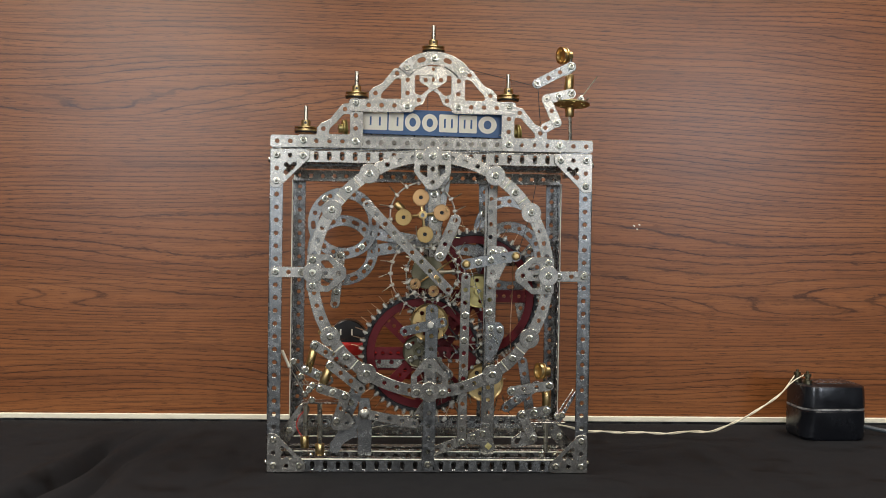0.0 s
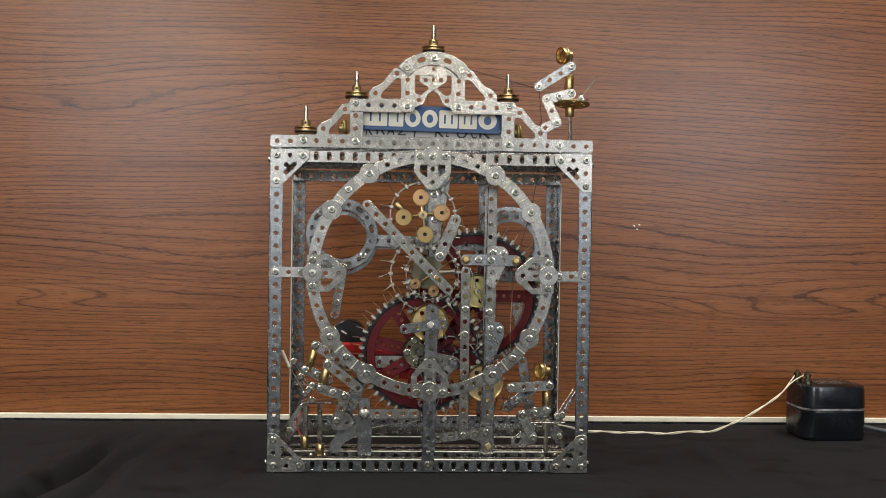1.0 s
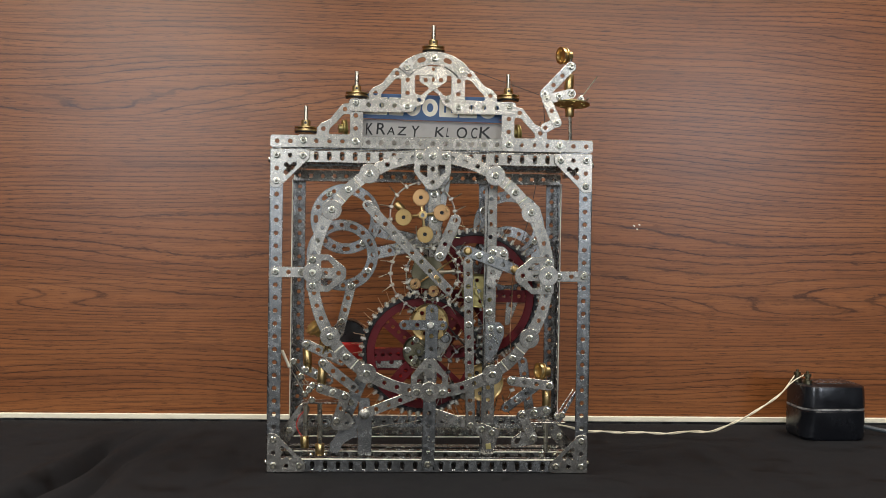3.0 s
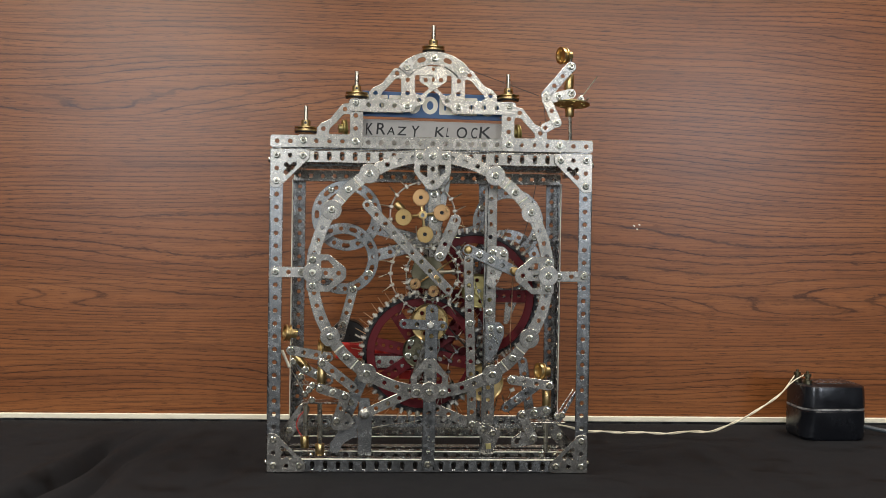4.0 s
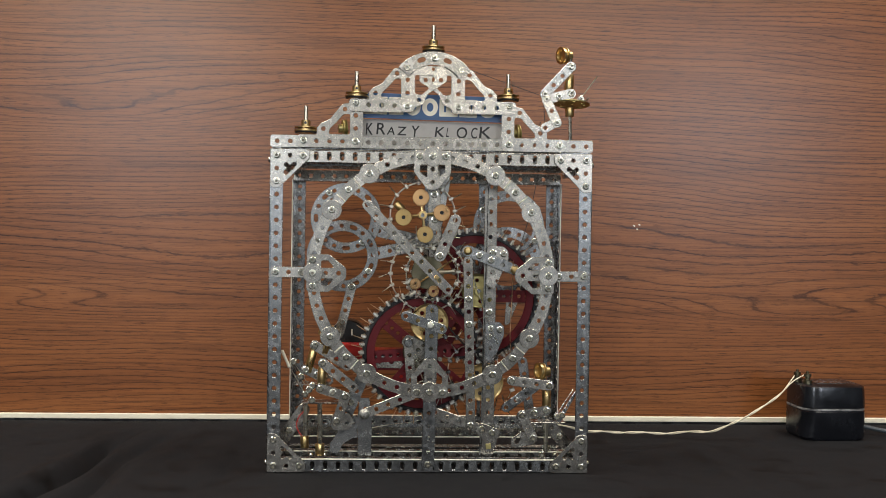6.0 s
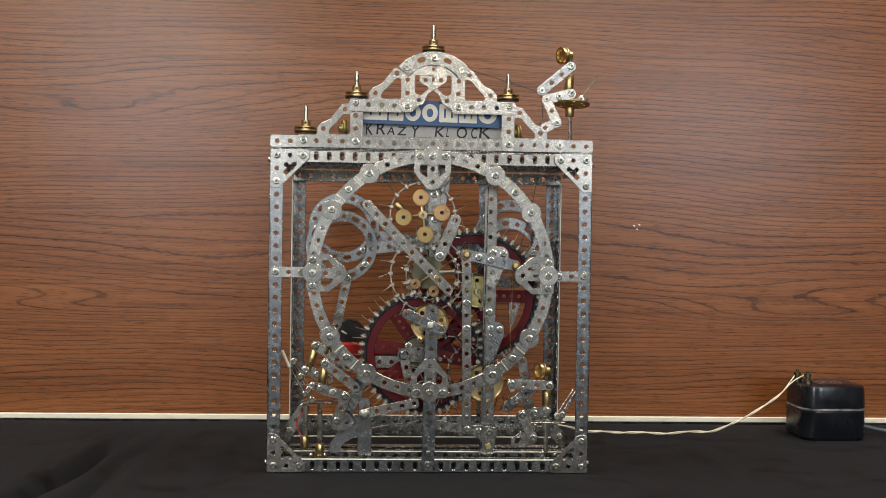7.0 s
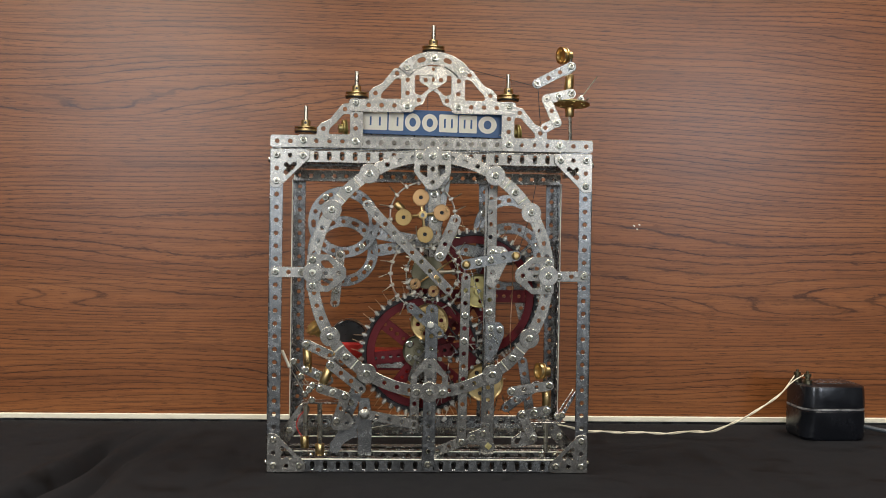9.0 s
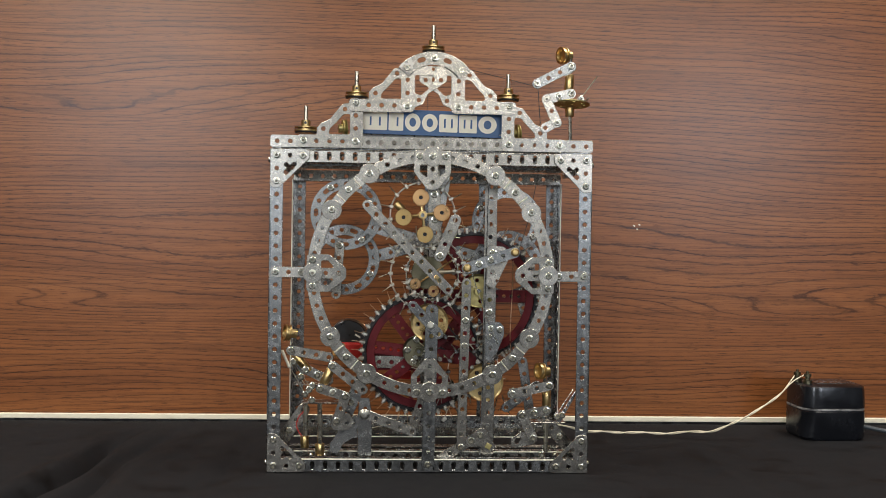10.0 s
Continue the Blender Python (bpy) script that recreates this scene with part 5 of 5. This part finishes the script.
rower = group_of("rowing_figure", "jointed figure of strips with a brass torso on a rod", "figure")
rod("stand", (-0.1073, 0.0080, 0.0182), (-0.1080, 0.0080, 0.0677), 0.0024, rower, PALE)
collar("sleeve", (-0.1073, 0.0080, 0.0148), (-0.1074, 0.0080, 0.0266), 0.0046, rower)
seat_plate(rower, (-0.1080, 0.0080, 0.0677), 0.036, 0.020)
strip_between("thigh", (-0.1071, -0.0010, 0.0825), (-0.0826, -0.0010, 0.0748), rower, n=3, bolts=(0, 1, 2), mat=STEEL, width=NARROW)
strip_between("shin", (-0.0826, -0.0022, 0.0750), (-0.0905, -0.0022, 0.0510), rower, n=3, bolts=(0, 2), mat=STEEL, width=NARROW)
bm = bmesh.new()
add_plate(bm, rounded([(-0.005, -0.010), (0.012, -0.009), (0.017, 0.0), (0.012, 0.008), (-0.005, 0.007)], 0.0045), [circle(0, 0, HOLE), circle(0.010, -0.002, HOLE)])
part("foot", bm, STEEL, rower, "", pose(*(-0.0907, 0.0010, 0.0504)))
for c in ((-0.1153, 0.0000, 0.0708), (-0.1225, 0.0060, 0.0757)):
    bolt(rower, c[0], c[2], c[1])
HIP_B = (-0.1068, 0.0040, 0.0817)
torso_b = collar("torso", (0, 0, 0.004), (0, 0, 0.022), 0.0045, rower)
rod("spine", (0, 0, -0.002), (0, 0, 0.030), 0.002, torso_b)
bolt(torso_b, 0, 0.0262, -0.006)
head(torso_b, (-0.004, 0.014, 0.040), 0, 20)
arm_b = part("arm", strip_mesh(4, STEEL, NARROW), None, rower, "perforated strip arm")
bolt(arm_b, 0, 0)

watcher = group_of("seated_figure", "jointed figure of strips with a flanged brass head", "figure")
rod("stand", (0.1189, 0.0100, 0.0187), (0.1184, 0.0100, 0.0484), 0.0024, watcher, PALE)
bolt(watcher, 0.1140, 0.0171, 0.004)
seat_plate(watcher, (0.1198, 0.0120, 0.0486), 0.036, 0.020)
collar("torso", (0.1187, 0.0100, 0.0643), (0.1184, 0.0100, 0.0814), 0.0044, watcher)
rod("neck", (0.1178, 0.0100, 0.0814), (0.1159, 0.0100, 0.0973), 0.002, watcher)
head(watcher, (0.1095, 0.0100, 0.1001), -3, 22)
strip_between("thigh", (0.0924, 0.0000, 0.0568), (0.1178, 0.0000, 0.0620), watcher, n=3, bolts=(1, 2), mat=STEEL, width=NARROW)
strip_between("shin", (0.0928, -0.0015, 0.0576), (0.1039, -0.0015, 0.0346), watcher, n=3, bolts=(0, 2), mat=STEEL, width=NARROW)
bm = bmesh.new()
add_plate(bm, rounded([(-0.022, -0.010), (0.0, -0.0065), (0.0065, 0.0), (0.0, 0.0065), (-0.012, 0.0065), (-0.022, -0.001)], 0.004), [slot(-0.0155, -0.002, 0.004, HOLE, 60), circle(0, 0, HOLE)])
part("foot", bm, STEEL, watcher, "", pose(*(0.1042, 0.0010, 0.0341)))
needles(watcher, (((0.1283, 0.0040, 0.0512), (0.1475, 0.0060, 0.0811)), ((0.1260, 0.0080, 0.0533), (0.1453, 0.0100, 0.0816)), ((0.1290, 0.0120, 0.0515), (0.1395, 0.0120, 0.0721))), STEEL_MID)
bm = bmesh.new()
add_plate(bm, [(0, 0), (0.004, -0.003), (0.022, 0.030), (0.018, 0.029)], [circle(0.010, 0.013, 0.0014, 8)], 0.0008)
part("wing_plate", bm, STEEL_DARK, watcher, "", pose(*(0.1280, 0.0060, 0.0514)))
for c in ((0.1284, 0.0020, 0.0555), (0.1330, 0.0020, 0.0572), (0.1056, 0.0020, 0.0616)):
    bolt(watcher, c[0], c[2], c[1])
ARM_C = (0.1200, 0.0020, 0.0865)
arm_c = part("arm", strip_mesh(4, STEEL, NARROW), None, watcher, "perforated strip arm")
bolt(arm_c, 0, 0)
bolt(arm_c, 3 * PITCH, 0)
part("arm_link", strip_mesh(4, STEEL_DARK, NARROW), None, watcher, "", flat(*(0.1100, 0.0200, 0.0839), -144))

# ---------------------------------------------------------------- transformer and cords
TX, TY = 0.487, 0.206
trafo = tagged(part("transformer", bmesh.new(), CASE), "black metal-cased transformer on the cloth beside the clock", "transformer")


def case_loop(hw, hd, r, n=6):
    return rounded([(-hw, -hd), (hw, -hd), (hw, hd), (-hw, hd)], r, n)


bm = bmesh.new()
levels = [(0.0, 0.94), (0.003, 1.0), (0.0335, 1.0), (0.035, 0.965), (0.037, 0.965), (0.0385, 1.0), (0.058, 0.985), (0.0625, 0.965), (0.0640, 0.90)]
loops = [[bm.verts.new((x * k, y * k, z)) for x, y in case_loop(0.0400, 0.034, 0.021)] for z, k in levels]
for a, b in zip(loops, loops[1:]):
    for i in range(len(a)):
        bm.faces.new((a[i], a[(i + 1) % len(a)], b[(i + 1) % len(a)], b[i]))
bm.faces.new(loops[-1])
bm.faces.new(list(reversed(loops[0])))
trafo.data = mesh_of("transformer", bm, CASE, True)
trafo.matrix_basis = pose(TX, TY, 0, 0, 0, 2)
bm = bmesh.new()
lo = [[bm.verts.new((x * k, y * k, z)) for x, y in case_loop(0.0400, 0.034, 0.021)] for z, k in ((0.0345, 0.97), (0.0353, 0.996), (0.0367, 0.996), (0.0375, 0.97))]
for a, b in zip(lo, lo[1:]):
    for i in range(len(a)):
        bm.faces.new((a[i], a[(i + 1) % len(a)], b[(i + 1) % len(a)], b[i]))
part("seam_band", bm, SEAM, trafo, "worn metal seam", smooth=True)
bm = bmesh.new()
add_box(bm, -0.016, 0.020, -0.012, 0.010, 0.0640, 0.0648, 0.0003)
part("label_plate", bm, STEEL_DARK, trafo, "small dark label plate")
for tx, ty in ((-0.031, 0.010), (-0.026, -0.008)):
    part("terminal", turned([(0, 0.060), (0.0055, 0.060), (0.0055, 0.068), (0.0028, 0.069), (0.0028, 0.0715), (0.0042, 0.072), (0.0042, 0.0755), (0.0016, 0.076), (0.0016, 0.0785), (0, 0.0785)], 12), DARK_BRASS, trafo, "screw terminal", pose(tx, ty, 0), True)
flex = group_of("flex", "twisted cream two-core flex from the transformer to the clock", "cable")
E1, E2 = (0.4616, 0.2280, 0.0748), (0.4629, 0.2100, 0.0724)
base_pts = [(0.4458, 0.2050, 0.0674), (0.4320, 0.1900, 0.0573), (0.4124, 0.1700, 0.0495), (0.3960, 0.1650, 0.0409), (0.3778, 0.1600, 0.0311), (0.3646, 0.1600, 0.0245), (0.3514, 0.1600, 0.0191), (0.3378, 0.1650, 0.0109), (0.3247, 0.1700, 0.0099), (0.3108, 0.1800, 0.0093), (0.2968, 0.1900, 0.0040), (0.2799, 0.1900, 0.0039), (0.2630, 0.1900, 0.0059), (0.2461, 0.1900, 0.0051), (0.2293, 0.1900, 0.0050), (0.2124, 0.1900, 0.0069), (0.1956, 0.1900, 0.0055), (0.1803, 0.1800, 0.0113), (0.1570, 0.1600, 0.0194), (0.1314, 0.1200, 0.0289)]
for k, e in enumerate((E1, E2)):
    pts = [e] + [(x, y + 0.0014 * math.cos(i * 2.1 + k * math.pi), max(0.0022, z) + 0.0015 * math.sin(i * 2.1 + k * math.pi)) for i, (x, y, z) in enumerate(base_pts)]
    tube("core", pts, 0.0009, CORD, flex)
lead = tagged(tube("mains_lead", [(TX + 0.036, TY + 0.012, 0.011), (TX + 0.055, TY + 0.01, 0.010), (TX + 0.075, TY + 0.005, 0.003), (TX + 0.11, TY - 0.002, 0.003), (TX + 0.2, TY - 0.01, 0.003)], 0.0028, GREY_CORD), "dark grey mains lead lying on the cloth", "cable")


# ---------------------------------------------------------------- motion
SWING = {0: -10, 0.5: -5, 1: 0.5, 1.5: 6, 2: 12, 2.5: 17, 3: 20.5, 3.5: 22.6, 4: 23.8, 4.5: 24.4, 5: 24.4, 5.5: 23.5, 6: 21.2, 6.5: 17.2, 7: 12, 7.5: 6, 8: 0, 8.5: -6, 9: -11, 9.5: -15.5, 10: -19}

ARM_TURN = {0: -14, 0.5: -11.5, 1: -9, 1.5: -6.5, 2: -4, 2.5: -1.5, 3: 0, 3.5: 1.2, 4: 2.5, 4.5: 5, 5: 12, 5.5: 16.5, 6: 19.5, 6.5: 22.2, 7: 25, 7.5: 28.5, 8: 32, 8.5: 37, 9: 42, 9.5: 44.7, 10: 47}


def motions():
    """The slow cam swing drives the levers, the sign and the beams; the hammerer beats every 1.2 s."""
    times = sorted(SWING)
    up = Matrix.Translation

    def lift(s):
        v = max(0.0, s + 10)
        return 0.00056 * (0.6 * v + 0.0092 * v * v)

    def turn(pivot, deg, k=0.0):
        return flat(*pivot, deg) @ up((-k * PITCH, 0, 0))

    walk(sign, [(t, up((0, 0, lift(SWING[t]))) @ SIGN_POSE) for t in times])
    walk(upper_arm, [(t, flat(*SHOULDER, 208 + 22.5 * lift(SWING[t]) / 0.018)) for t in times])
    walk(line_up, [(t, flat(*LINE_TOP, -13 - 6.5 * lift(SWING[t]) / 0.018)) for t in times])
    low_at, high_at = Vector((0.1103, 0.0030, 0.3712)), Vector((0.1039, 0.0030, 0.3828))
    walk(line_down, [(t, Matrix.Translation(high_at.lerp(low_at, lift(SWING[t]) / 0.018))) for t in times])
    walk(lever, [(t, turn(LEVER, -SWING[t], 2)) for t in times])
    walk(ring_a, [(t, turn(BEAM_A, 0.70 * (SWING[t] - 3), 2)) for t in times])
    walk(ring_b, [(t, turn(BEAM_B, -0.70 * (SWING[t] - 3), 2)) for t in times])
    rows = []
    for t in times:
        a = radians(0.70 * (SWING[t] - 3))
        x, z = -0.0872, -0.0285
        rows.append((t, flat(BEAM_A[0] + x * math.cos(a) - z * math.sin(a), BEAM_A[1] - 0.004, BEAM_A[2] + x * math.sin(a) + z * math.cos(a), 255 + 0.26 * (24.4 - SWING[t]))))
    walk(link, rows)
    walk(bell, [(t, flat(*BELL, -(SWING[t] - 6) * 1.27)) for t in times])
    rows = []
    for t in times:
        a = radians(-(SWING[t] - 6) * 1.27)
        x, z = -0.0240, 0.0137
        foot = Vector((BELL[0] + x * math.cos(a) - z * math.sin(a), 0.0105, BELL[2] + x * math.sin(a) + z * math.cos(a)))
        b = radians(180 - SWING[t])
        top = Vector((LEVER[0] + 2 * PITCH * math.cos(b), 0.0105, LEVER[2] + 2 * PITCH * math.sin(b)))
        rows.append((t, flat(*foot, math.degrees(math.atan2(top.z - foot.z, top.x - foot.x)))))
    walk(conrod, rows)
    walk(follower, [(t, flat(*FOLLOW, 1.05 * SWING[t])) for t in times])
    walk(crank, [(t, flat(*CRANK, 31.3 * (t - 4.9) + 109.7)) for t in times])
    rows = []
    for t in times:
        a, b = radians(31.3 * (t - 4.9) + 109.7), radians(1.05 * SWING[t])
        pin = (CRANK[0] + 2 * PITCH * math.cos(a), CRANK[2] + 2 * PITCH * math.sin(a))
        end = (FOLLOW[0] + 4 * PITCH * math.cos(b), FOLLOW[2] + 4 * PITCH * math.sin(b))
        rows.append((t, flat(pin[0], CRANK[1] - 0.0015, pin[1], math.degrees(math.atan2(end[1] - pin[1], end[0] - pin[0])))))
    walk(crank_rod, rows)
    walk(pawl, [(t, turn(pawl_pivot, -ARM_TURN[t], 2.05)) for t in times])
    walk(arm_c, [(t, flat(*ARM_C, 180 + 3.5 - 0.5 * SWING[t])) for t in times])
    walk(tail, [(t, flat(*(0.0970, 0.0580, 0.1537), -0.5 * (SWING[t] + 10)) @ up((-0.0004 * (SWING[t] + 10), 0, 0))) for t in times])
    lean = [(t, 15.5 - 0.55 * SWING[t]) for t in times]
    walk(torso_b, [(t, flat(*HIP_B, -d)) for t, d in lean])
    walk(arm_b, [(t, flat(HIP_B[0] + 0.0262 * math.sin(radians(d)), HIP_B[1] - 0.007, HIP_B[2] + 0.0262 * math.cos(radians(d)), -38)) for t, d in lean])
    rows_t, rows_a, rows_h = [], [], []
    beat = (15, 8, -17, -39, -40, -26, -3, 12, 16, 17, 17, 17)
    for i in range(101):
        t, d = i / 10, beat[i % 12]
        x, z = HIP_A[0] + 0.0262 * math.sin(radians(d)), HIP_A[2] + 0.0262 * math.cos(radians(d))
        rows_t.append((t, flat(*HIP_A, -d)))
        rows_a.append((t, flat(x, HIP_A[1] - 0.005, z, -33 + (16 - d) * 0.41)))
        h = radians(-2 + (d + 40) * 1.05)
        rows_h.append((t, flat(x + 0.0158 * math.sin(h), HIP_A[1] + 0.004, z + 0.0158 * math.cos(h), -math.degrees(h) - 10)))
    walk(drum, [(i / 10, pose(0, 0, 0, -90, 0, 0) @ Matrix.Rotation(radians(30 * i), 4, "Z")) for i in range(101)])
    walk(wheel_low, [(t, flat(*LOW, 30.7 * (t - 5))) for t in times])
    walk(tarnished, [(t, flat(-0.0099, 0.0300, 0.1167, 30.7 * (t - 5))) for t in times])
    walk(torso_a, rows_t)
    walk(arm_a, rows_a)
    walk(head_a, rows_h)


motions()
